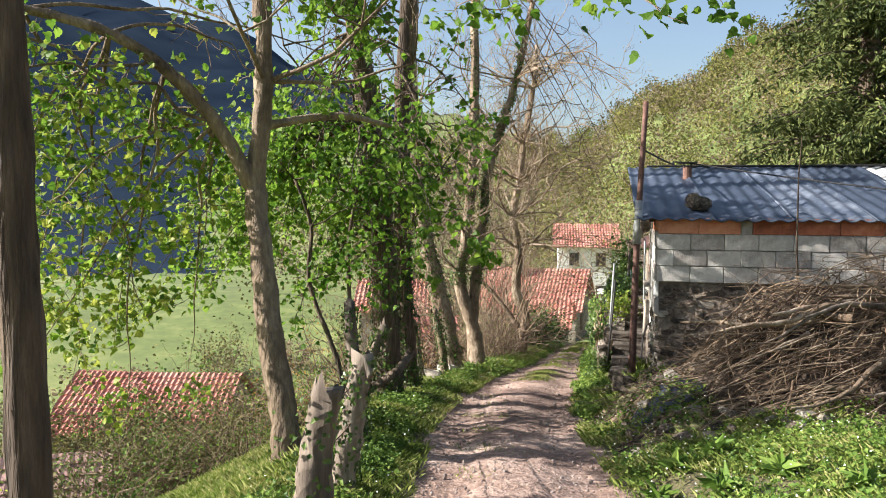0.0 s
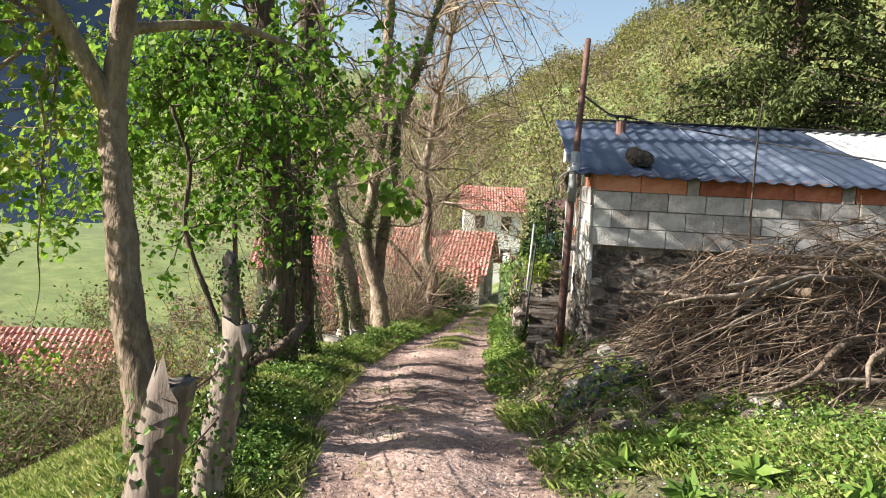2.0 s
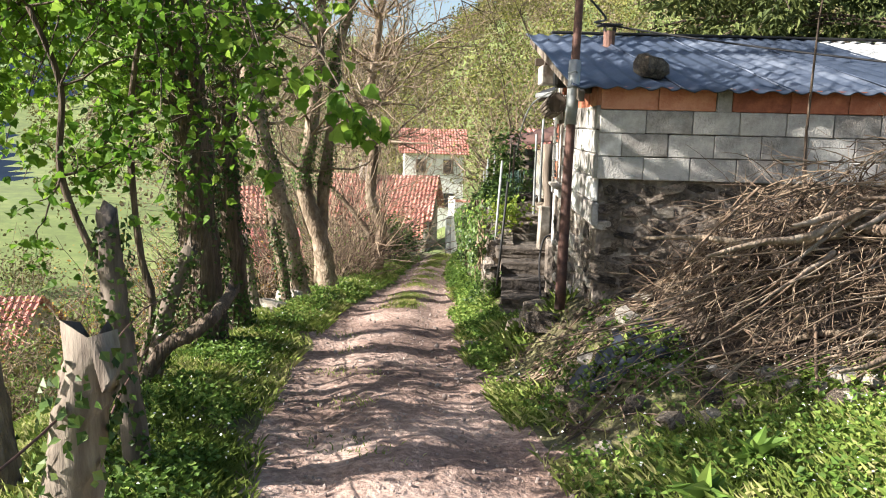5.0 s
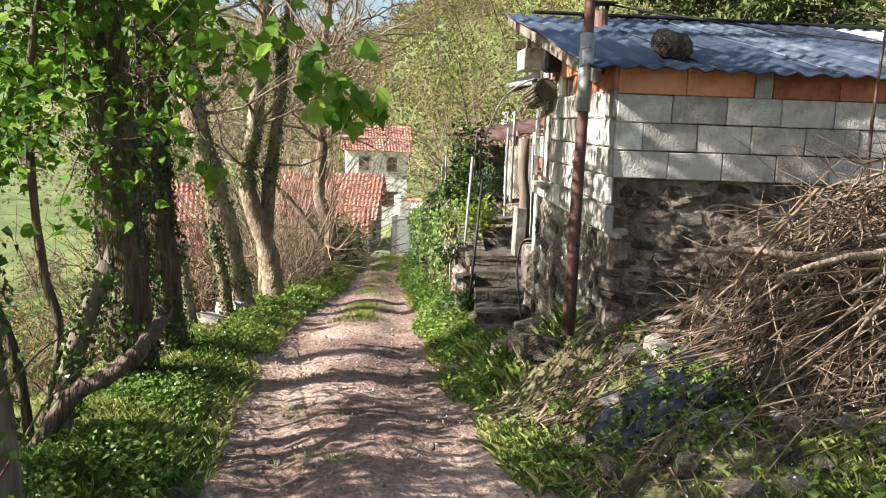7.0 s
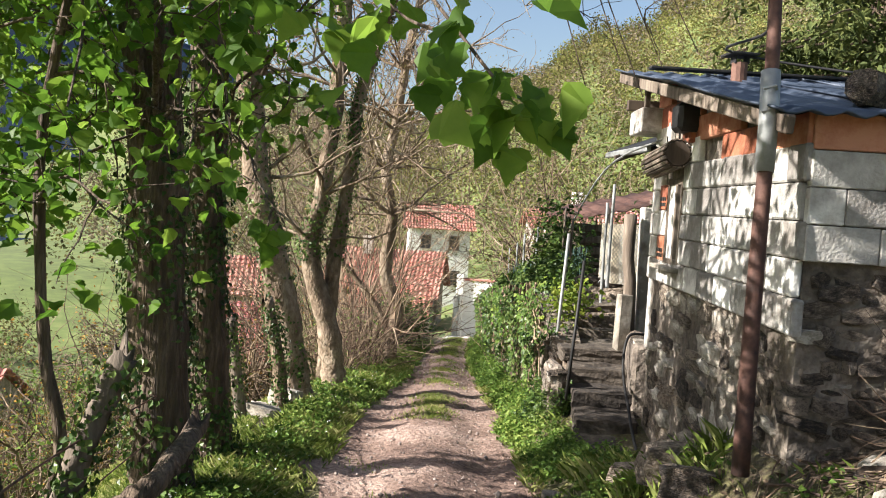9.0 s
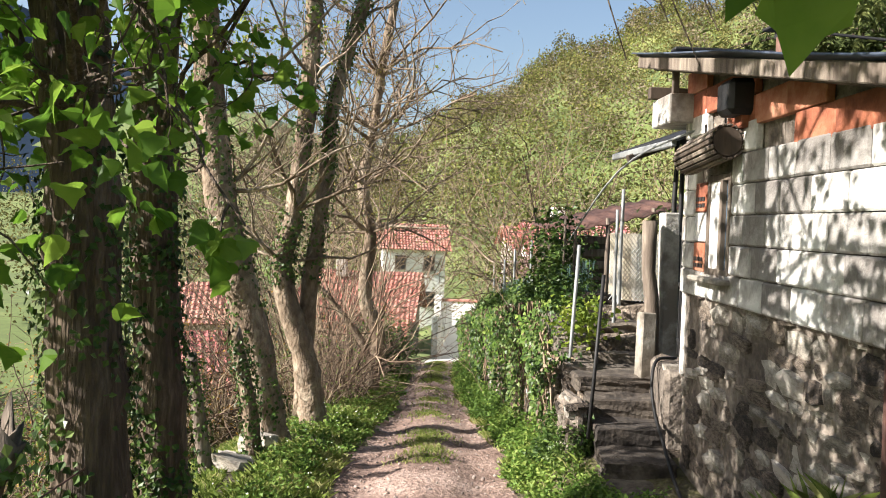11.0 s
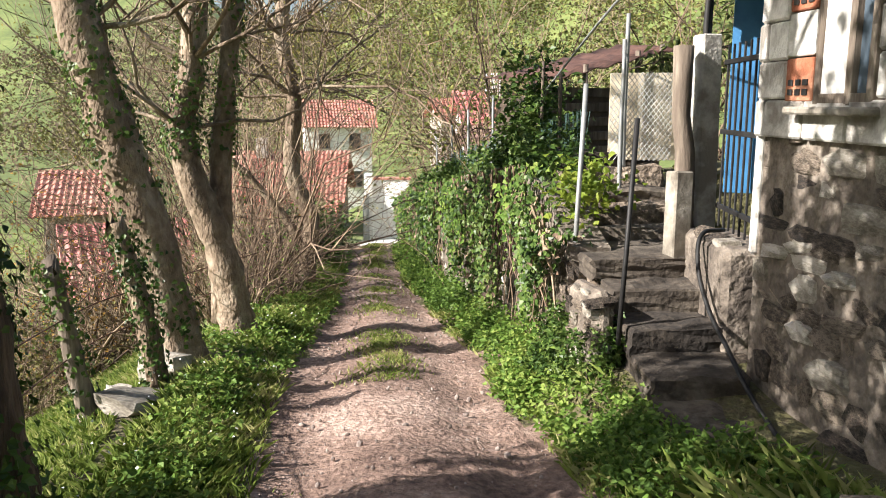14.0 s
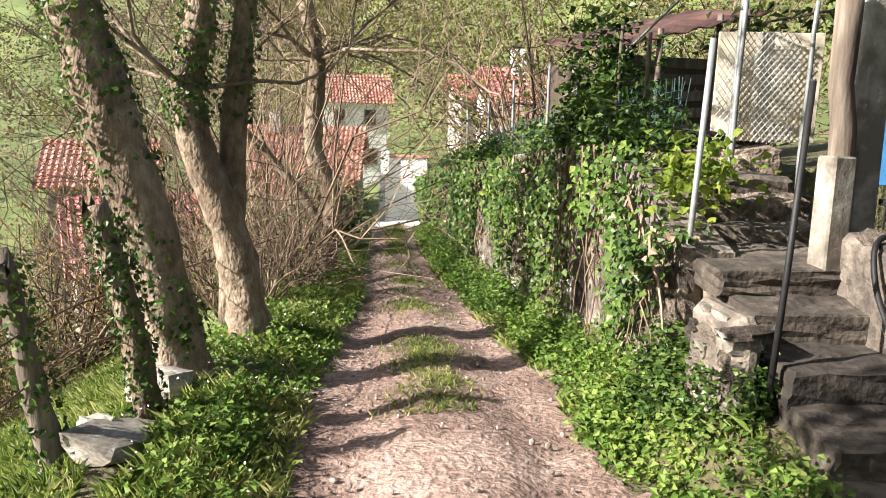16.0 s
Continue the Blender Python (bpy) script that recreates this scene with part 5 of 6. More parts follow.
# ---- black plastic and rubble at the foot of the heap ----
def build_rubbish():
    rs = np.random.default_rng(12)
    bm = bmesh.new()
    g = {}
    for i in range(18):
        for j in range(10):
            x, y = 2.15 + i * 0.045, 9.6 + j * 0.05
            g[i, j] = bm.verts.new((x + rs.normal() * 0.012, y + rs.normal() * 0.012, lz(x, y) + 0.03 + abs(rs.normal()) * 0.022 + 0.04 * math.sin(i * 1.1) * math.sin(j * 0.9)))
    for i in range(17):
        for j in range(9):
            if (i * 7 + j * 3) % 11:
                bm.faces.new((g[i, j], g[i + 1, j], g[i + 1, j + 1], g[i, j + 1]))
    tp = done("plastic_sheet", bm, M_tarp)
    tp.polygons.foreach_set("use_smooth", [True] * len(tp.polygons))
    tagged(put("plastic_sheet", tp), "crumpled black plastic sheet on the grass", "plastic sheet")
    for k in range(46):
        x, y = rs.uniform(1.95, 3.9), rs.uniform(8.6, 10.75)
        s = rs.uniform(0.05, 0.19)
        ob = put("rubble_stone", PALE[k % 3] if k % 2 else STONES[k % 7], m=Matrix.Translation((x, y, lz(x, y) + s * 0.2)) @ pose(0, 0, 0, rs.uniform(-30, 30), rs.uniform(-30, 30), rs.uniform(0, 360)) @ Matrix.Diagonal((s, s * 0.8, s * 0.6, 1)))
        tagged(ob, "loose stone lying by the brush heap", "stone", "rubble by the heap")
    for p, s in (((-0.85, 16.3), 0.2), ((-0.6, 17.2), 0.3), ((1.78, 12.9), 0.16), ((2.35, 12.6), 0.3), ((2.4, 12.1), 0.36), ((2.3, 11.6), 0.28)):
        ob = put("verge_stone", (STONES if p[0] > 2 else PALE)[int(s * 100) % 3], m=Matrix.Translation((p[0], p[1], lz(*p) + s * 0.22)) @ pose(0, 0, 0, 10, 5, s * 500) @ Matrix.Diagonal((s * 1.3, s * 0.9, s * 0.75, 1)))
        tagged(ob, "pale lichened stone half sunk in the verge", "stone", "verge stones")
    slab_at = (-0.66, 16.15)
    ob = put("rock_slab", PALE[1], m=Matrix.Translation((slab_at[0], slab_at[1], lz(*slab_at) + 0.01)) @ pose(0, 0, 0, 8, 16, 62) @ Matrix.Diagonal((0.7, 0.36, 0.13, 1)))
    tagged(ob, "broad pale grey rock slab sunk in the grassy verge", "stone")
    # dry leaves and broken twigs on the bare earth before the hut
    n = 2600
    x, y = rs.uniform(1.9, 4.4, n), rs.uniform(9.3, 12.6, n)
    k = y < 11.0 - 0.14 * (x - 2.6)
    k |= x < 2.5
    x, y = x[k], y[k]
    at = np.stack([x, y, land(x, y) + rs.uniform(0.005, 0.03, len(x))], 1)
    v, f = leaves(at, rs.uniform(0.03, 0.075, len(x)), OVAL * np.array((1.2, 1)), 0.0, 0.12)
    tagged(put("leaf_litter", mesh_of("leaf_litter", v, f, M_twig)), "brown dry leaves on the bare earth by the hut", "leaves", kind="stuff")
    lines = []
    for k in range(340):
        px, py = rs.uniform(1.95, 4.2), rs.uniform(9.2, 11.0)
        a, L = rs.uniform(0, 6.28), rs.uniform(0.1, 0.5)
        ends = [(px + math.cos(a) * L * t, py + math.sin(a) * L * t) for t in (0, 0.5, 1)]
        lines.append((np.array([(e[0], e[1], lz(*e) + 0.015 + rs.uniform(0, 0.03)) for e in ends]), rs.uniform(0.003, 0.009), 4))
    v, f = joined([tube(*q, False) for q in lines])
    tagged(put("twig_litter", mesh_of("twig_litter", v, f, M_twig)), "broken twigs scattered on the bare earth", "twigs", kind="stuff")


build_rubbish()


# ---- houses below ----
def tiled(name, parent, a, b, c, d, mat, pitch=0.24, rows=0.4, label="", wave=0.032):
    """A roof slope of barrel tiles: eave from a to b, ridge from d to c."""
    a, b, c, d = (np.array(p, float) for p in (a, b, c, d))
    w, h = np.linalg.norm(b - a), np.linalg.norm(d - a)
    nx, nr = max(8, int(w / pitch) * 4), max(4, int(h / rows))
    n = np.cross(b - a, d - a)
    n /= np.linalg.norm(n)
    if n[2] < 0:
        n = -n
    vs, fs = [], []
    js = []
    for r in range(nr):
        js += [(r / nr, 0.05), ((r + 0.98) / nr, 0.0)]
    for t, lift in js:
        for i in range(nx + 1):
            s = i / nx
            p = (a * (1 - s) + b * s) * (1 - t) + (d * (1 - s) + c * s) * t
            vs.append(p + n * (wave * math.cos(i * math.pi / 2) + lift + 0.03 * math.sin(s * 5 + t * 3)))
    m = nx + 1
    for j in range(len(js) - 1):
        for i in range(nx):
            q = j * m + i
            fs.append((q, q + 1, q + 1 + m, q + m))
    ob = put(name, mesh_of(name, vs, fs, mat), parent, label)
    ob.modifiers.new("thick", "SOLIDIFY").thickness = 0.06
    return ob


def house(name, label, at, yaw, w, d, eave, ridge, wall_mat, tile_mat, over=0.45, wins=(), base=-3.0, chimney=False, door=None):
    """A gabled house: front along w at the pose (at, yaw); wins: (side, along, z, width, height)."""
    h = thing(name, label, "house", at)
    m = pose(*at, 0, 0, yaw)
    def W(x, y, z):
        return tuple(m @ Vector((x, y, z)))
    bm = bmesh.new()
    v = [bm.verts.new(W(*p)) for p in ((0, 0, base), (w, 0, base), (w, d, base), (0, d, base), (0, 0, eave), (w, 0, eave), (w, d, eave), (0, d, eave), (0, d / 2, ridge), (w, d / 2, ridge))]
    for q in ((0, 1, 5, 4), (2, 3, 7, 6), (1, 2, 6, 9, 5), (3, 0, 4, 8, 7), (4, 5, 9, 8), (6, 7, 8, 9), (0, 3, 2, 1)):
        bm.faces.new([v[k] for k in q])
    bmesh.ops.recalc_face_normals(bm, faces=bm.faces)
    part("wall", bm, wall_mat, h)
    k = over * (ridge - eave) / (d / 2)
    low = 0.014 if tile_mat == M_tilegrey else 0.032
    tiled("roof", h, W(-over, -over, eave - k + 0.1), W(w + over, -over, eave - k + 0.1), W(w + over, d / 2, ridge + 0.1), W(-over, d / 2, ridge + 0.1), tile_mat, wave=low)
    tiled("roof", h, W(w + over, d + over, eave - k + 0.1), W(-over, d + over, eave - k + 0.1), W(-over, d / 2, ridge + 0.1), W(w + over, d / 2, ridge + 0.1), tile_mat)
    for side, s, z, ww, hh in wins:
        mm = pose(*W(s, 0, z), 0, 0, yaw) if side == "front" else (pose(*W(0, s, z), 0, 0, yaw - 90) if side == "left" else pose(*W(w, s, z), 0, 0, yaw + 90))
        wd = part("window", box_bm((ww, 0.1, hh), 0, mm), M_dark, h, "dark window opening")
        for dx in (-ww / 2, ww / 2, 0):
            put("frame", done("frame", box_bm((0.07, 0.14, hh + 0.06), 0, mm @ Matrix.Translation((dx, -0.01, 0))), M_oldwood), wd)
        put("sill", done("sill", box_bm((ww + 0.2, 0.22, 0.08), 0, mm @ Matrix.Translation((0, -0.05, -hh / 2 - 0.04))), M_palestone), wd)
    if chimney:
        part("chimney", box_bm((0.6, 0.6, 1.1), 0.03, pose(*W(w * 0.3, d * 0.4, ridge + 0.3), 0, 0, yaw)), wall_mat, h, "square plastered chimney")
    return h


house("house", "white plastered two-storey house with a red tile roof", (4.5, 72, -6.5), -2, 5.0, 6, 5.6, 7.4, M_plaster, M_tile, wins=[("front", 1.4, 4.4, 0.8, 1.1), ("front", 3.7, 4.4, 0.8, 1.1), ("front", 1.4, 1.5, 0.8, 1.2), ("front", 3.8, 1.5, 0.9, 1.2)])
house("house", "low house with a sagging red tile roof and pale walls", (-1.4, 54, -7.4), -12, 6.2, 7, 3.2, 5.4, M_palestone, M_tile, wins=[("front", 2, 1.8, 0.7, 0.9), ("front", 4.8, 1.8, 0.7, 0.9), ("right", 2.5, 2, 0.8, 1.1)], chimney=True, base=-2)
house("shed", "small open shed with a red tile roof below the track", (0.3, 46, -6.2), -8, 3.2, 3.5, 1.9, 3.0, M_oldwood, M_tile, base=-2)
house("cottage", "small outbuilding with a bright pinkish red tile roof", (-4.5, 33, -6.6), 14, 3.0, 3.2, 2.3, 3.9, M_palestone, M_tilepink, over=0.25, base=-2)
house("farmhouse", "farmhouse with an old orange tile roof behind bare trees", (-7.9, 45, -7.2), 4, 3.6, 6, 3.6, 5.0, M_palestone, M_tile, base=-2)
house("barn", "long stone barn with a red barrel tile roof", (-18.6, 32.0, -11.0), 2, 7.0, 6.5, 3.6, 5.5, M_palestone, M_tile, over=0.3, wins=[("front", 1.2, 2.3, 0.9, 1.0), ("front", 5.6, 2.3, 0.8, 0.9)], base=-3)
house("shed", "low shed with a greyed clay tile roof in the meadow", (-16.4, 20.0, -9.5), 22, 5.6, 4.0, 2.1, 3.9, M_palestone, M_tilegrey, base=-3)
house("house", "house with a bright pink red roof above the ivy wall", (9.3, 43, -3.2), -6, 4.2, 4.5, 3.2, 4.4, M_plaster, M_tilepink, wins=[("front", 1.2, 1.9, 0.8, 1.0)], base=-2, chimney=True)
house("house", "weathered house with a dull red tile roof", (12.2, 60, -3.4), -4, 3.6, 5, 3.3, 4.4, M_palestone, M_tile, base=-2, wins=[("front", 1.0, 2.4, 0.6, 0.9)])

house("shed", "small white shed with a greyed tile roof above the ivy wall", (6.5, 33, -2.3), -8, 2.1, 2.4, 1.6, 2.3, M_plaster, M_tilegrey, over=0.2, base=-2, wins=[("front", 0.9, 0.9, 0.5, 0.5)])

# the white wall and gate at the bottom of the track
gt = thing("white_gateway", "white plastered gateway wall with a pale metal door", "gateway", (6.7, 48.5, -6.2))
part("wall", box_bm((1.9, 0.35, 3.2), 0.02, pose(7.0, 49.6, -4.55, 0, 0, -14)), M_plaster, gt)
part("post", box_bm((0.4, 0.45, 3.5), 0.03, pose(5.95, 49.7, -4.4, 0, 0, -14)), M_plaster, gt, "white gate post")
part("door", box_bm((0.08, 1.3, 2.4), 0.02, pose(5.7, 49.0, -4.9, 0, 0, -20)), M_galv, gt, "pale metal door standing open")
part("coping", box_bm((2.1, 0.5, 0.12), 0.02, pose(7.0, 49.6, -2.9, 0, 0, -14)), M_tile, gt, "tile coping")


# ---- hen house, posts and netting on the terrace ----
def build_terrace():
    c = thing("hen_house", "dark ramshackle hen house with a rusty red roof", "shed", (4.7, 20.8, -0.4))
    part("body", box_bm((1.8, 1.5, 1.3), 0.02, pose(4.75, 21.2, 0.25, 0, 0, 8)), M_darkwood, c)
    for k in range(7):
        part("plank", box_bm((1.7, 0.03, 0.12), 0.01, pose(4.72, 20.42, -0.2 + 0.19 * k, 0, rng.uniform(-2, 2), 8)), M_oldwood, c)
    vs, fs = [], []
    for j in range(4):
        for i in range(30):
            vs.append((3.6 + 2.1 * i / 29, 20.1 + 1.9 * j / 3, 1.02 + 0.5 * i / 29 + 0.02 * math.cos(i * 1.5) + 0.05 * j))
    fs = [(j * 30 + i, j * 30 + i + 1, (j + 1) * 30 + i + 1, (j + 1) * 30 + i) for j in range(3) for i in range(29)]
    ob = put("roof", mesh_of("roof", vs, fs, M_rust, True), c, "rusty corrugated roof")
    ob.modifiers.new("thick", "SOLIDIFY").thickness = 0.015
    for x, y in ((3.7, 20.2), (4.4, 20.15), (5.2, 20.3), (5.6, 20.4)):
        v, f = tube([(x, y, lz(x, y) - 0.1), (x, y, 1.1 + 0.24 * (x - 3.6))], 0.035, 7)
        put("post", mesh_of("post", v, f, M_oldwood, True), c)
    for k, (x, y, top, r, mt, lab) in enumerate(((3.36, 16.95, 1.35, 0.022, M_galv, "pale metal fence post"), (3.5, 17.2, 1.6, 0.025, M_galv, "pale metal fence post"), (4.0, 17.05, 1.3, 0.02, M_galv, "pale metal fence post"), (3.2, 18.0, 1.1, 0.02, M_oldwood, "thin weathered fence stick"), (3.25, 18.7, 1.25, 0.018, M_oldwood, "thin weathered fence stick"), (3.4, 19.5, 1.0, 0.02, M_oldwood, "thin weathered fence stick"), (3.3, 20.6, 0.9, 0.022, M_galv, "pale metal fence post"), (3.5, 22.5, 0.7, 0.022, M_galv, "pale metal fence post"), (3.9, 25, 0.4, 0.022, M_galv, "pale metal fence post"), (4.3, 28, 0.1, 0.022, M_galv, "pale metal fence post"))):
        post("fence_post", lab + " on the terrace edge", (x, y, lz(x, y) - 0.1), top, r, mt, (rng.normal() * 0.04, rng.normal() * 0.04), n=7)
    # wickerwork of cream boarding behind netting
    pn = thing("board_screen", "cream board screen behind diamond netting", "fence", (3.75, 17.1, 0.2))
    part("board", box_bm((0.75, 0.03, 0.8), 0.004, pose(3.79, 17.25, 0.68, 0, 0, -22)), M_cream, pn)
    lines = []
    for k in range(-9, 17):
        for sgn in (1, -1):
            a, b = [], []
            for t in np.linspace(0, 1, 2):
                s = k * 0.06 + (t * 0.8 if sgn > 0 else (1 - t) * 0.8 - 0.0)
                a.append((s, t * 0.8))
            (s0, z0), (s1, z1) = a
            if s1 == s0:
                continue
            lo, hi = 0.0, 1.0
            if sgn > 0:
                lo, hi = max(0, -s0 / (s1 - s0)), min(1, (0.75 - s0) / (s1 - s0))
            else:
                lo, hi = max(0, (s0 - 0.75) / (s0 - s1)), min(1, s0 / (s0 - s1))
            if hi - lo < 0.05:
                continue
            pts = [(3.41 + 0.7 * (s0 + (s1 - s0) * t), 17.3 - 0.28 * (s0 + (s1 - s0) * t), 0.28 + 0.8 * t) for t in (lo, hi)]
            lines.append((np.array(pts), 0.004, 3))
    v, f = joined([tube(*q, False) for q in lines])
    tagged(put("netting", mesh_of("netting", v, f, M_galv), pn, "wire diamond netting"), kind="stuff")
    # green netting along the terrace edge
    lines = []
    for k in range(120):
        y = 17.4 + 0.05 * k
        x = 3.2 + 0.05 * (y - 17.4)
        lines.append((np.array([(x, y, lz(x, y) - 0.05), (x + rng.normal() * 0.05, y + rng.normal() * 0.05, lz(x, y) + 0.75)]), 0.004, 3))
    for k in range(12):
        lines.append((np.array([(3.2, 17.4, lz(3.25, 17.4) + 0.06 * k), (3.35, 20.4, lz(3.4, 20.4) + 0.06 * k), (3.5, 23.4, lz(3.55, 23.4) + 0.06 * k)]), 0.004, 3))
    v, f = joined([tube(*q, False) for q in lines])
    tagged(put("green_netting", mesh_of("green_netting", v, f, M_mesh)), "sagging green netting along the terrace edge", "netting")


build_terrace()
# ---- undergrowth ----
def tufts(name, label, xy, hgt, mat, lean=0.35, width=0.006, kind="grass"):
    """Bent grass blades at the given places."""
    n = len(xy)
    z = land(xy[:, 0], xy[:, 1])
    base = np.stack([xy[:, 0], xy[:, 1], z - 0.01], 1)
    a = rng.uniform(0, 2 * np.pi, n)
    d = np.stack([np.cos(a), np.sin(a), np.zeros(n)], 1)
    s = np.stack([-np.sin(a), np.cos(a), np.zeros(n)], 1) * (width * rng.uniform(0.7, 1.6, n))[:, None]
    h = hgt * rng.uniform(0.5, 1.25, n)
    ln = (h * lean * rng.uniform(0.3, 1.8, n))[:, None]
    up = np.array((0, 0, 1.0))
    mid = base + up * (h * 0.6)[:, None] + d * ln * 0.4
    tip = base + up * (h * 0.95)[:, None] + d * ln * 1.2
    v = np.stack([base - s, base + s, mid + s * 0.7, tip, mid - s * 0.7], 1).reshape(-1, 3)
    f = (np.arange(n)[:, None] * 5 + np.arange(5)[None])
    return tagged(put(name, mesh_of(name, v, f, mat)), label, kind, kind="stuff")


def clump_noise(x, y, k=1.0):
    return np.sin(x * 2.3 * k + 1.1 * np.sin(y * 1.7 * k)) + np.sin(y * 3.1 * k + 0.7 * x) + 0.6 * np.sin(x * 7.1 + y * 5.3)


def verge(n, lo, hi, y0, y1, side, power=1.0):
    """Places on the verges: lo to hi metres from the track's edge."""
    y = y0 + (y1 - y0) * rng.random(n)
    c, w = np.interp(y, ROAD_C[:, 0], ROAD_C[:, 1]), np.interp(y, ROAD_W[:, 0], ROAD_W[:, 1])
    o = lo + (hi - lo) * rng.random(n) ** power
    x = c - w - o if side == "left" else c + w + o
    return np.stack([x, y], 1)


def litter_ground(p):
    """The trodden strip of bare earth before the hut."""
    return (p[:, 0] > 2.0) & (p[:, 0] < 4.5) & (p[:, 1] > 10.0) & (p[:, 1] < 13.2)


def off_buildings(p):
    p = p[~litter_ground(p) | (rng.random(len(p)) < 0.25)]
    inside = (p[:, 0] > 2.5) & (p[:, 1] > 10.9 - 0.14 * (p[:, 0] - 2.6)) & (p[:, 1] < 16)
    steps = (p[:, 0] > 2.36) & (p[:, 1] > 13.75) & (p[:, 1] < 16.6)
    pile = (p[:, 0] > 2.9) & (p[:, 1] > 9.2) & (p[:, 1] < 11)
    wall = (p[:, 1] > 15.9) & (p[:, 1] < 38) & (p[:, 0] > wall_line(p[:, 1]) - 0.05)
    return p[~(inside | steps | pile | wall)]


def build_grass():
    pl = np.vstack([verge(36000, 0.06, 1.15, 3, 12.5, "left"), verge(5000, -0.1, 0.2, 3, 17, "left"), verge(12000, 0.06, 0.7, 12.5, 17, "left"), verge(14000, 0.02, 1.0, 17, 28, "left"), verge(5000, 0.0, 2.0, -3, 3, "left")])
    keep = clump_noise(pl[:, 0], pl[:, 1]) + rng.normal(size=len(pl)) * 0.8 > -0.7
    tufts("verge_grass", "lush green grass along the banked verge", pl[keep], 0.1, M_blade, 0.6, 0.0028)
    pr = off_buildings(np.vstack([verge(120000, -0.15, 4.6, 2.0, 11, "right"), verge(16000, -0.1, 1.0, 10.5, 16.2, "right"), verge(12000, -0.1, 0.42, 16, 30, "right"), verge(6000, 0, 3, -3, 2.5, "right")]))
    keep = clump_noise(pr[:, 0], pr[:, 1]) + rng.normal(size=len(pr)) * 0.8 > 0.0
    tufts("bank_grass", "patchy green grass on the bank before the hut", pr[keep], 0.085, M_blade, 0.7, 0.003)
    ps = np.stack([-0.8 - 8.2 * rng.random(90000) ** 1.3, rng.uniform(6, 26, 90000)], 1)
    tufts("slope_grass", "short bright grass on the steep slope", ps, 0.075, M_blade, 0.6, 0.009)
    # a grassy strip between the ruts
    y = rng.uniform(16.5, 36, 16000)
    c = np.interp(y, ROAD_C[:, 0], ROAD_C[:, 1])
    st = np.stack([c + rng.normal(size=16000) * 0.15, y], 1)
    keep = clump_noise(st[:, 0], st[:, 1]) + rng.normal(size=16000) * 0.5 > -0.2
    tufts("track_grass", "thin grass strip between the wheel ruts", st[keep], 0.05, M_blade, 0.6, 0.005)
    y = rng.uniform(3, 15, 5000)
    c = np.interp(y, ROAD_C[:, 0], ROAD_C[:, 1])
    st = np.stack([c + rng.normal(size=5000) * 0.45, y], 1)
    keep = clump_noise(st[:, 0], st[:, 1], 1.6) > 1.35
    tufts("track_grass", "sparse short grass tufts on the dirt track", st[keep], 0.035, M_blade, 0.6, 0.004)


build_grass()


def weeds(name, label, xy, top, mat, size=(0.025, 0.06), per=7):
    """Leafy weeds: stems with rounded leaves up to their tops."""
    n = len(xy)
    z = land(xy[:, 0], xy[:, 1])
    h = top * rng.uniform(0.35, 1.3, n)
    k = np.repeat(np.arange(n), per)
    t = rng.random(len(k))
    at = np.stack([xy[k, 0] + rng.normal(size=len(k)) * (0.025 + 0.02 * t), xy[k, 1] + rng.normal(size=len(k)) * (0.025 + 0.02 * t), z[k] + h[k] * t], 1)
    v, f = leaves(at, rng.uniform(*size, len(k)), OVAL * np.array((1.3, 1)), 0.15, 0.4)
    return tagged(put(name, mesh_of(name, v, f, mat)), label, "weeds", kind="stuff")


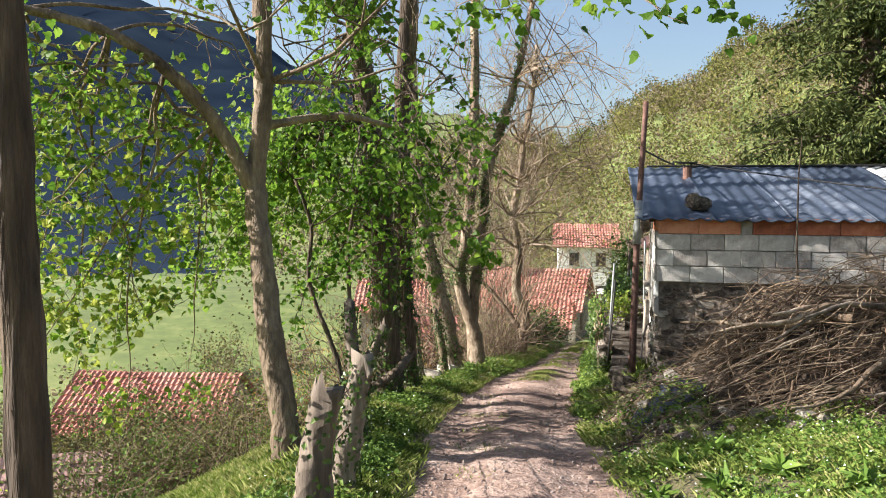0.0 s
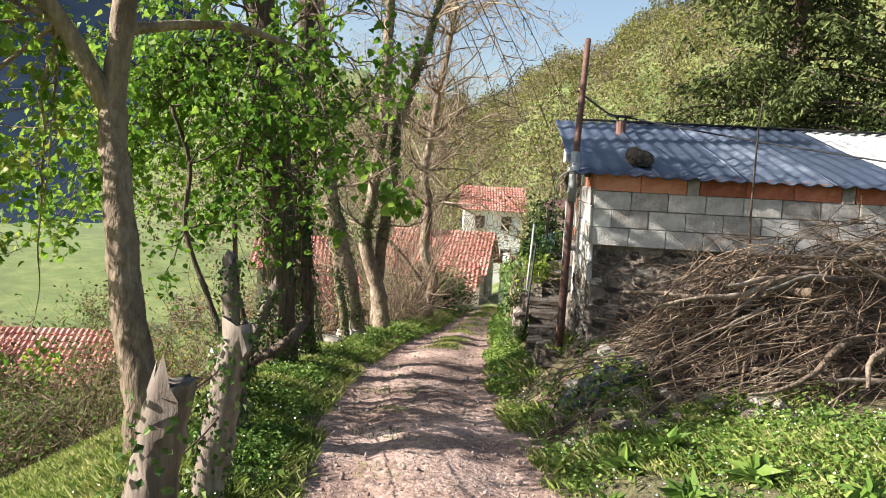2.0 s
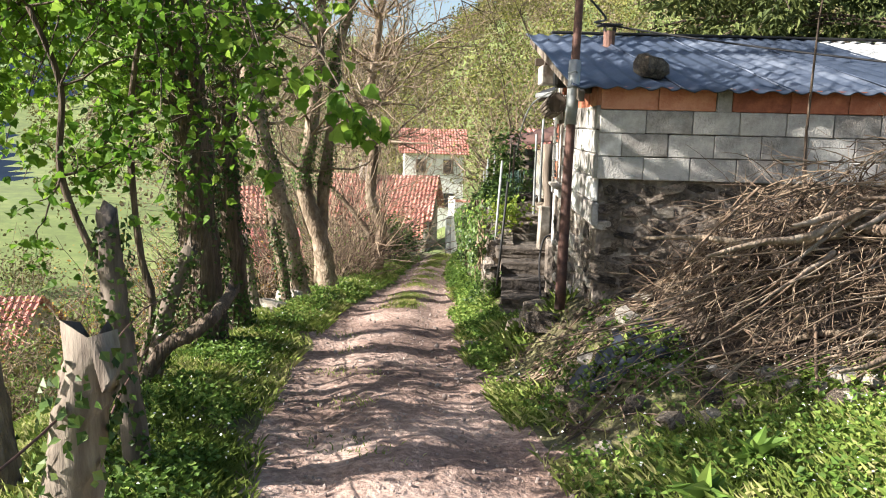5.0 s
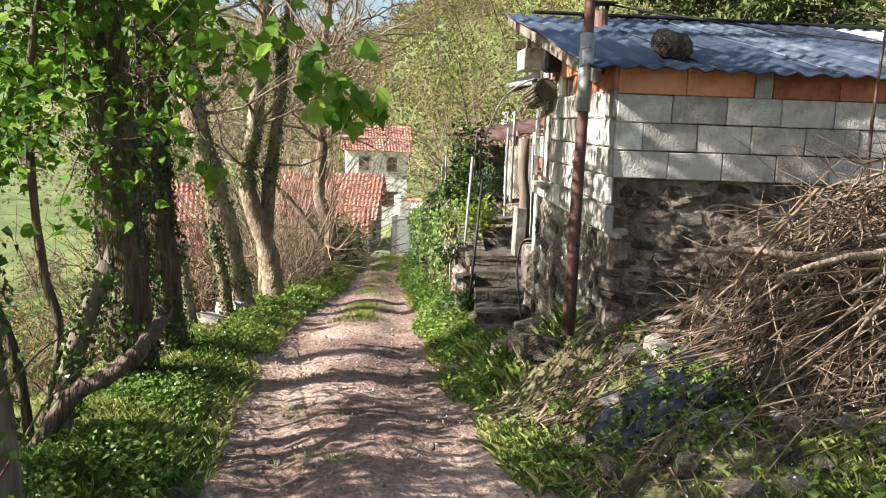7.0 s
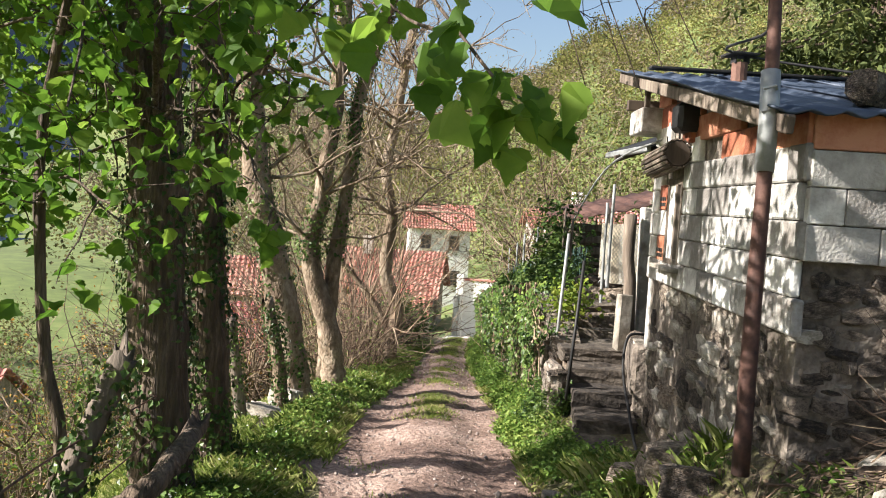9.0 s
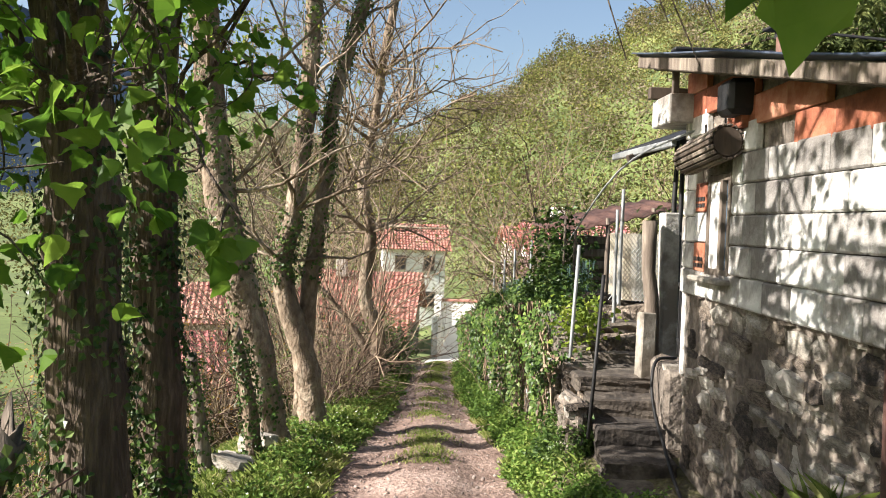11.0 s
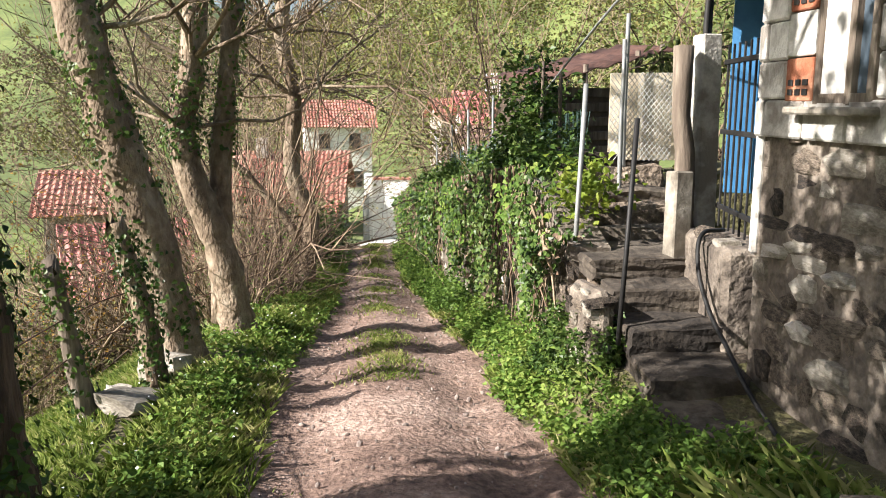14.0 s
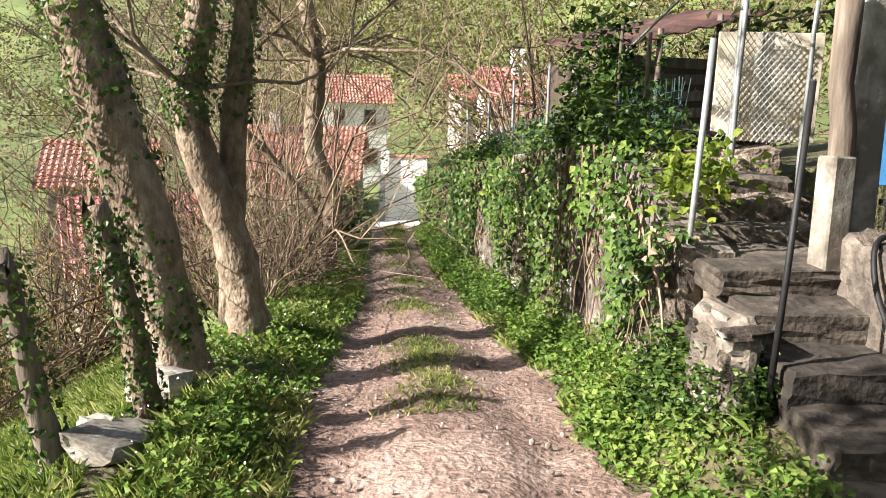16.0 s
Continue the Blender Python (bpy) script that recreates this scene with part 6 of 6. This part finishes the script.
def build_weeds():
    pl = np.vstack([verge(2600, 0.14, 0.9, 5, 12.5, "left"), verge(620, 0.12, 0.6, 12.5, 17, "left"), verge(2600, -0.05, 1.3, 17, 30, "left")])
    keep = clump_noise(pl[:, 0] + 3, pl[:, 1]) + rng.normal(size=len(pl)) * 0.5 > -0.6
    weeds("nettles", "nettles and broad weeds along the verge", pl[keep], 0.125, M_weed)
    tl = verge(170, 0.12, 0.45, 12.8, 18.5, "left")
    tl = tl[clump_noise(tl[:, 0], tl[:, 1]) + rng.normal(size=len(tl)) * 0.5 > -0.3]
    weeds("nettles", "tall weed clumps on the lip of the verge", tl, 0.24, M_weed, (0.03, 0.06), 12)
    pr = off_buildings(np.vstack([verge(4600, 0.0, 3.2, 3.5, 10.2, "right"), verge(3600, -0.02, 0.9, 10.5, 16.2, "right"), verge(3600, -0.05, 0.42, 16, 32, "right")]))
    keep = clump_noise(pr[:, 0], pr[:, 1] + 2) + rng.normal(size=len(pr)) * 0.5 > -0.4
    weeds("nettles", "broad leafy weeds on the bank", pr[keep], 0.13, M_weed)
    pb = np.stack([rng.uniform(1.9, 2.34, 420), rng.uniform(13.6, 16.1, 420)], 1)
    weeds("nettles", "leafy weeds at the foot of the steps", pb, 0.12, M_weed)
    gf = np.stack([rng.uniform(2.05, 2.6, 900), rng.uniform(11.6, 13.6, 900)], 1)
    tufts("dry_grass", "yellowing grass along the foot of the hut wall", gf, 0.17, M_blade, 0.6, 0.003)
    hf = np.stack([rng.uniform(2.05, 2.62, 330), rng.uniform(12.2, 13.9, 330)], 1)
    weeds("nettles", "leafy weeds along the foot of the hut wall", hf, 0.15, M_weed)
    y = rng.uniform(16, 30, 1700)
    tall = np.stack([wall_line(y) - 0.12 - 0.3 * rng.random(1700) ** 1.5, y], 1)
    ib = np.stack([rng.uniform(2.22, 2.5, 230), 15.0 + 1.1 * rng.random(230)], 1)
    weeds("ivy_bank", "ivy hanging over the low wall by the steps", ib, 0.3, M_ivy, (0.03, 0.055), 24)
    weeds("nettles", "tall nettles at the foot of the ivy wall", tall, 0.3, M_weed, (0.03, 0.06), 8)
    y = rng.uniform(17, 34, 1500)
    top = np.stack([wall_line(y) + 0.1 + 0.5 * rng.random(1500), y], 1)
    weeds("wall_shrub", "shrubby ivy growing over the wall top", top, 0.55, M_ivy, (0.05, 0.09), 16)
    t2 = np.stack([rng.normal(3.3, 0.2, 110), rng.normal(19.1, 0.3, 110)], 1)
    weeds("wall_shrub", "dense dark ivy bush on the wall", t2, 1.3, M_ivy, (0.05, 0.1), 40)
    vine = np.stack([rng.normal(2.8, 0.13, 40), rng.normal(16.45, 0.13, 40)], 1)
    v, f = leaves(np.stack([np.repeat(vine[:, 0], 8) + rng.normal(size=320) * 0.09, np.repeat(vine[:, 1], 8) + rng.normal(size=320) * 0.09, 0.12 + rng.normal(size=320) * 0.12], 1), rng.uniform(0.05, 0.085, 320), LOBED, 0.3, 0.3)
    tagged(put("vine", mesh_of("vine", v, f, M_leafyoung)), "bright yellow-green vine leaves beside the steps", "vine", kind="stuff")
    fl = np.vstack([verge(500, 0, 2.6, 5, 11, "right"), verge(300, 0, 1, 6, 20, "left")])
    fl = off_buildings(fl)
    z = land(fl[:, 0], fl[:, 1])
    v, f = leaves(np.stack([fl[:, 0], fl[:, 1], z + rng.uniform(0.06, 0.2, len(fl))], 1), rng.uniform(0.012, 0.022, len(fl)), OVAL * np.array((1.7, 1)), 0.0, 0.2)
    tagged(put("daisies", mesh_of("daisies", v, f, M_flower)), "tiny white daisies in the grass", "flowers", kind="stuff")
    # pale rosettes with long leaves on the sunny bank
    c = np.array(((2.35, 6.8), (2.9, 7.1), (2.2, 7.7), (3.2, 6.4), (2.6, 8.0), (1.95, 7.0)))
    k = np.repeat(np.arange(len(c)), 26)
    a = rng.uniform(0, 6.28, len(k))
    at = np.stack([c[k, 0] + 0.03 * np.cos(a), c[k, 1] + 0.03 * np.sin(a), land(c[k, 0], c[k, 1]) + rng.uniform(0.02, 0.1, len(k))], 1)
    v, f = leaves(at, rng.uniform(0.12, 0.22, len(k)), OVAL * np.array((0.7, 1)), -0.5, 0.4)
    tagged(put("dock_plants", mesh_of("dock_plants", v, f, M_weed)), "pale green long-leaved plants on the bank", "plants", kind="stuff")


build_weeds()


def build_pebbles():
    ico = bmesh.new()
    bmesh.ops.create_icosphere(ico, subdivisions=1, radius=1)
    bv = np.array([v.co for v in ico.verts])
    bf = np.array([[v.index for v in f.verts] for f in ico.faces])
    ico.free()
    n = 2600
    y = 4 + 22 * rng.random(n) ** 1.4
    c, w = np.interp(y, ROAD_C[:, 0], ROAD_C[:, 1]), np.interp(y, ROAD_W[:, 0], ROAD_W[:, 1])
    x = c + w * rng.uniform(-1.05, 1.05, n)
    s = np.clip(rng.lognormal(-4.8, 0.5, n), 0.004, 0.035)
    v = bv[None] * (s[:, None, None] * rng.uniform(0.6, 1.3, (n, 1, 3))) * rng.uniform(0.85, 1.15, (n, len(bv), 1)) + np.stack([x, y, land(x, y) + s * 0.25], 1)[:, None]
    f = (bf[None] + (np.arange(n) * len(bv))[:, None, None]).reshape(-1, 3)
    tagged(put("pebbles", mesh_of("pebbles", v.reshape(-1, 3), f, M_pebble)), "loose pebbles and clods on the dirt track", "pebbles", kind="stuff")


build_pebbles()


# ---- thickets and orchard trees in the valley ----
def shrub(name, label, at, r, h, twigs, leaf_n, leaf_mat, seed, leaf=(0.05, 0.1), bark=None, thick=0.008):
    rs = np.random.default_rng(seed)
    lines, tips = [], []
    for k in range(twigs):
        a = rs.uniform(0, 6.28)
        o = np.array((math.cos(a), math.sin(a), 0)) * r * 0.3 * rs.random()
        grow(np.array(at) + o, (math.cos(a) * 0.7, math.sin(a) * 0.7, rs.uniform(0.6, 1.6)), h * rs.uniform(0.5, 1.0), thick * rs.uniform(0.8, 1.8), 1, lines, tips, rs, 0.05, (3, 6), 0.25, 4)
    t = thing(name, label, "shrub", tuple(at))
    v, f = joined([tube(p, q, n, False) for p, q, n in lines])
    tagged(put("twigwork", mesh_of("twigwork", v, f, bark or M_twig), t), kind="stuff")
    if leaf_n:
        tt = np.array(tips)
        p = tt[rs.integers(0, len(tt), leaf_n)] + rs.normal(size=(leaf_n, 3)) * 0.12 * h ** 0.5
        v, f = leaves(p, rs.uniform(*leaf, leaf_n), OVAL * np.array((1.2, 1)), 0.3)
        tagged(put("foliage", mesh_of("foliage", v, f, leaf_mat), t), kind="stuff")
    return t


def build_thickets():
    rs = np.random.default_rng(21)
    # dry twiggy thicket between the trees and the red roofs
    for k, (x, y, r, h) in enumerate(((0.1, 20.6, 0.6, 1.3), (0.6, 21.6, 0.6, 1.5), (0.3, 22.4, 0.7, 1.6), (0.7, 24.5, 0.5, 1.1), (-0.3, 21.4, 0.7, 1.5), (0.6, 26, 0.8, 1.4))):
        shrub("dry_thicket", "bare brown twiggy thicket by the track", (x, y, lz(x, y) - 0.05), r, h, 34, 120, M_weed, 40 + k, (0.03, 0.06))
    for k, (x, y, r, h) in enumerate(((1.7, 31, 0.7, 1.3), (1.9, 34, 0.8, 1.3), (1.2, 27.5, 0.6, 1.1))):
        shrub("green_bush", "dark green bush at the edge of the track", (x, y, lz(x, y) - 0.05), r, h, 26, 1800, M_ivy, 60 + k, (0.08, 0.15))
    # pale grey bushes on the slope
    for k in range(26):
        x, y = rs.uniform(-8, -2.9), rs.uniform(12.5, 26)
        if y < 20.5:
            x = -4.6 - 0.7 * (-2.9 - x)
        shrub("grey_bush", "greyish budding bush on the slope", (x, y, lz(x, y) - 0.05), 1.0, rs.uniform(1.3, 2.4), 22, 650, M_wood_olive if k % 3 else M_weed, 80 + k, (0.05, 0.1), thick=0.008)
    for k, (x, y, h) in enumerate(((-12.5, 29, 2.6), (-9.5, 27, 2.4), (-8, 23.5, 2.0), (-15, 38, 3.4), (-11, 37, 3.2), (-20, 40, 4), (-7.5, 31, 2.6))):
        shrub("green_bush", "leafy green bush beside the barn", (x, y, lz(x, y) - 0.1), 1.4, h, 26, 1500, M_wood_bright if k % 2 else M_weed, 110 + k, (0.1, 0.2), thick=0.014)
    for k in range(22):
        x, y = rs.uniform(-34, -9), rs.uniform(30, 70)
        shrub("valley_bush", "olive bush in the valley hedge", (x, y, lz(x, y) - 0.1), 1.8, rs.uniform(2.2, 4.5), 20, 900, (M_wood_olive, M_weed, M_wood_bare)[k % 3], 300 + k, (0.14, 0.28), thick=0.02)
    shrub("bright_bush", "bright yellow-green bush below the slope", (-12.2, 17.6, lz(-12.2, 17.6) - 0.1), 1.6, 2.4, 26, 2600, M_leafyoung, 350, (0.09, 0.16), thick=0.014)
    # bare orchard trees with an orange haze of buds
    for k, (x, y, h) in enumerate(((-5.2, 26, 3.6), (-3.6, 29.5, 3.8), (-6.5, 33, 4), (-2.8, 25, 3.0), (-4.6, 38, 4.5), (-1.6, 33, 4.2), (-8.5, 40, 5), (1.0, 40, 4.2), (-1.0, 30, 4.6), (-10.5, 34, 4.6), (-1.6, 25.5, 3.4), (-3.6, 24.5, 3.6), (-5.6, 21.8, 3.0))):
        shrub("orchard_tree", "bare orchard tree with orange-brown buds", (x, y, lz(x, y) - 0.05), 1.3, h, 20, 260, surface("orange bud", [(0.25, 0.13, 0.03), (0.38, 0.22, 0.05), (0.45, 0.3, 0.1)], 1, 0.3, 0.9, 0, vary="island", leaf=0.3) if k == 0 else bpy.data.materials["orange bud"], 130 + k, (0.05, 0.1), M_twig, 0.02)
    for k in range(8):
        x, y = rs.uniform(-7.5, -2.4), rs.uniform(22.5, 31)
        shrub("orchard_tree", "bare orchard tree with orange-brown buds", (x, y, lz(x, y) - 0.05), 1.3, rs.uniform(2.4, 4.0), 22, 330, bpy.data.materials["orange bud"], 230 + k, (0.04, 0.08), M_twig, 0.011)
    for k, (x, y, h) in enumerate(((-1.9, 25, 4.6), (-0.6, 24, 5.2), (0.2, 26.5, 5.5), (0.3, 22.5, 5.2), (-0.4, 25.5, 6), (-1.2, 26, 6), (-0.2, 29, 7), (0.8, 30, 5.4), (-2.4, 27, 5.6), (5.6, 28.5, 5.2))):
        shrub("bare_sapling", "bare many-stemmed sapling with fine twigs", (x, y, lz(x, y) - 0.05), 0.8, h, 26, 160, M_wood_bare, 400 + k, (0.03, 0.06), M_twig, 0.011)
    # budding trees on the terrace and over the village
    for k, (x, y, h) in enumerate(((5.0, 26, 4.4), (6.8, 30, 4.5), (7.5, 36, 5), (6.6, 38, 4), (9.0, 33, 5), (10.5, 27, 6), (6.0, 23.5, 3.2))):
        shrub("budding_tree", "slender tree with sparse spring leaves", (x, y, lz(x, y) - 0.05), 1.4, h, 22, 900, M_wood_olive if k % 2 else M_wood_bright, 150 + k, (0.07, 0.14), M_twig, 0.018)


build_thickets()


def build_evergreen():
    rs = np.random.default_rng(31)
    x0, y0 = 8.6, 19.5
    z0 = lz(x0, y0)
    t = thing("conifer", "broad dark conifer with drooping fronds behind the hut", "tree", (x0, y0, z0))
    v, f = tube([(x0, y0, z0 - 0.2), (x0, y0, z0 + 5), (x0, y0, z0 + 10.5)], [0.28, 0.2, 0.03], 10)
    put("trunk", mesh_of("trunk", v, f, M_bark2, True), t)
    lines, at = [], []
    for k in range(150):
        z = z0 + 0.8 + 9.2 * rs.random() ** 0.8
        a = rs.uniform(0, 6.28)
        L = (3.9 * (1 - (z - z0) / 11.5) + 0.3) * rs.uniform(0.75, 1.1)
        pts = []
        for s in np.linspace(0, 1, 7):
            pts.append((x0 + math.cos(a) * L * s, y0 + math.sin(a) * L * s, z + 0.35 * s - 0.75 * s * s))
        lines.append((np.array(pts), np.linspace(0.04, 0.008, 7), 5))
        n = int(60 + 70 * L)
        s = rs.random(n) ** 0.6
        q = np.array(pts)[np.minimum((s * 6).astype(int), 6)]
        at.append(q + rs.normal(size=(n, 3)) * np.array((0.2, 0.2, 0.14)) - np.array((0, 0, 0.12)))
    v, f = joined([tube(*q, False) for q in lines])
    tagged(put("branchwork", mesh_of("branchwork", v, f, M_bark2), t), kind="stuff")
    at = np.vstack(at)
    v, f = leaves(at, rs.uniform(0.1, 0.22, len(at)), OVAL * np.array((0.7, 1)), 0.6)
    m = rs.random(len(at)) < 0.4
    tagged(put("needles", mesh_of("needles", v, f, [M_conifer, M_wood_olive]), t, "dark needle fronds"), kind="stuff")
    me = t.children[-1].data
    me.polygons.foreach_set("material_index", np.where(m, 0, 1).astype(np.int32))


build_evergreen()


# ---- woods on the hills ----
def woods(name, label, n, th, rr, mat, hgt, seed, cards=80, size=0.55):
    rs = np.random.default_rng(seed)
    a = np.radians(rs.uniform(*th, n))
    r = rr[0] + (rr[1] - rr[0]) * rs.random(n) ** 0.75
    x, y = 0.3 + r * np.sin(a), 8 + r * np.cos(a)
    z = land(x, y)
    h = hgt * rs.uniform(0.6, 1.3, n)
    k = np.repeat(np.arange(n), cards)
    d = rs.normal(size=(len(k), 3))
    d /= np.linalg.norm(d, axis=1)[:, None]
    rad = (0.55 + 0.45 * rs.random(len(k)))[:, None]
    off = d * rad * np.stack([h[k] * 0.38, h[k] * 0.38, h[k] * 0.48], 1)
    at = np.stack([x[k], y[k], z[k] + h[k] * 0.5], 1) + off
    sz = size * (0.6 + 0.9 * rs.random(len(k))) * np.interp(r[k], (60, 400), (0.6, 1.5))
    v, f = leaves(at, sz, OVAL * np.array((1.4, 1)), 0.1, 1.0)
    tagged(put(name, mesh_of(name, v, f, mat)), label, "woods", kind="stuff")


woods("hill_woods", "olive spring woods on the hillside", 1500, (1, 62), (75, 330), M_wood_olive, 9, 1)
woods("hill_woods", "bright budding trees among the hillside woods", 600, (2, 62), (85, 320), M_wood_bright, 8, 2)
woods("hill_woods", "bare brown trees among the hillside woods", 1100, (-8, 60), (75, 330), M_wood_bare, 8, 3)
woods("valley_trees", "scattered bare trees on the valley meadows", 170, (-19, 2), (70, 260), M_wood_bare, 7, 4)
woods("valley_trees", "green trees along the valley meadows", 160, (-21, 4), (70, 300), M_wood_olive, 7, 5)
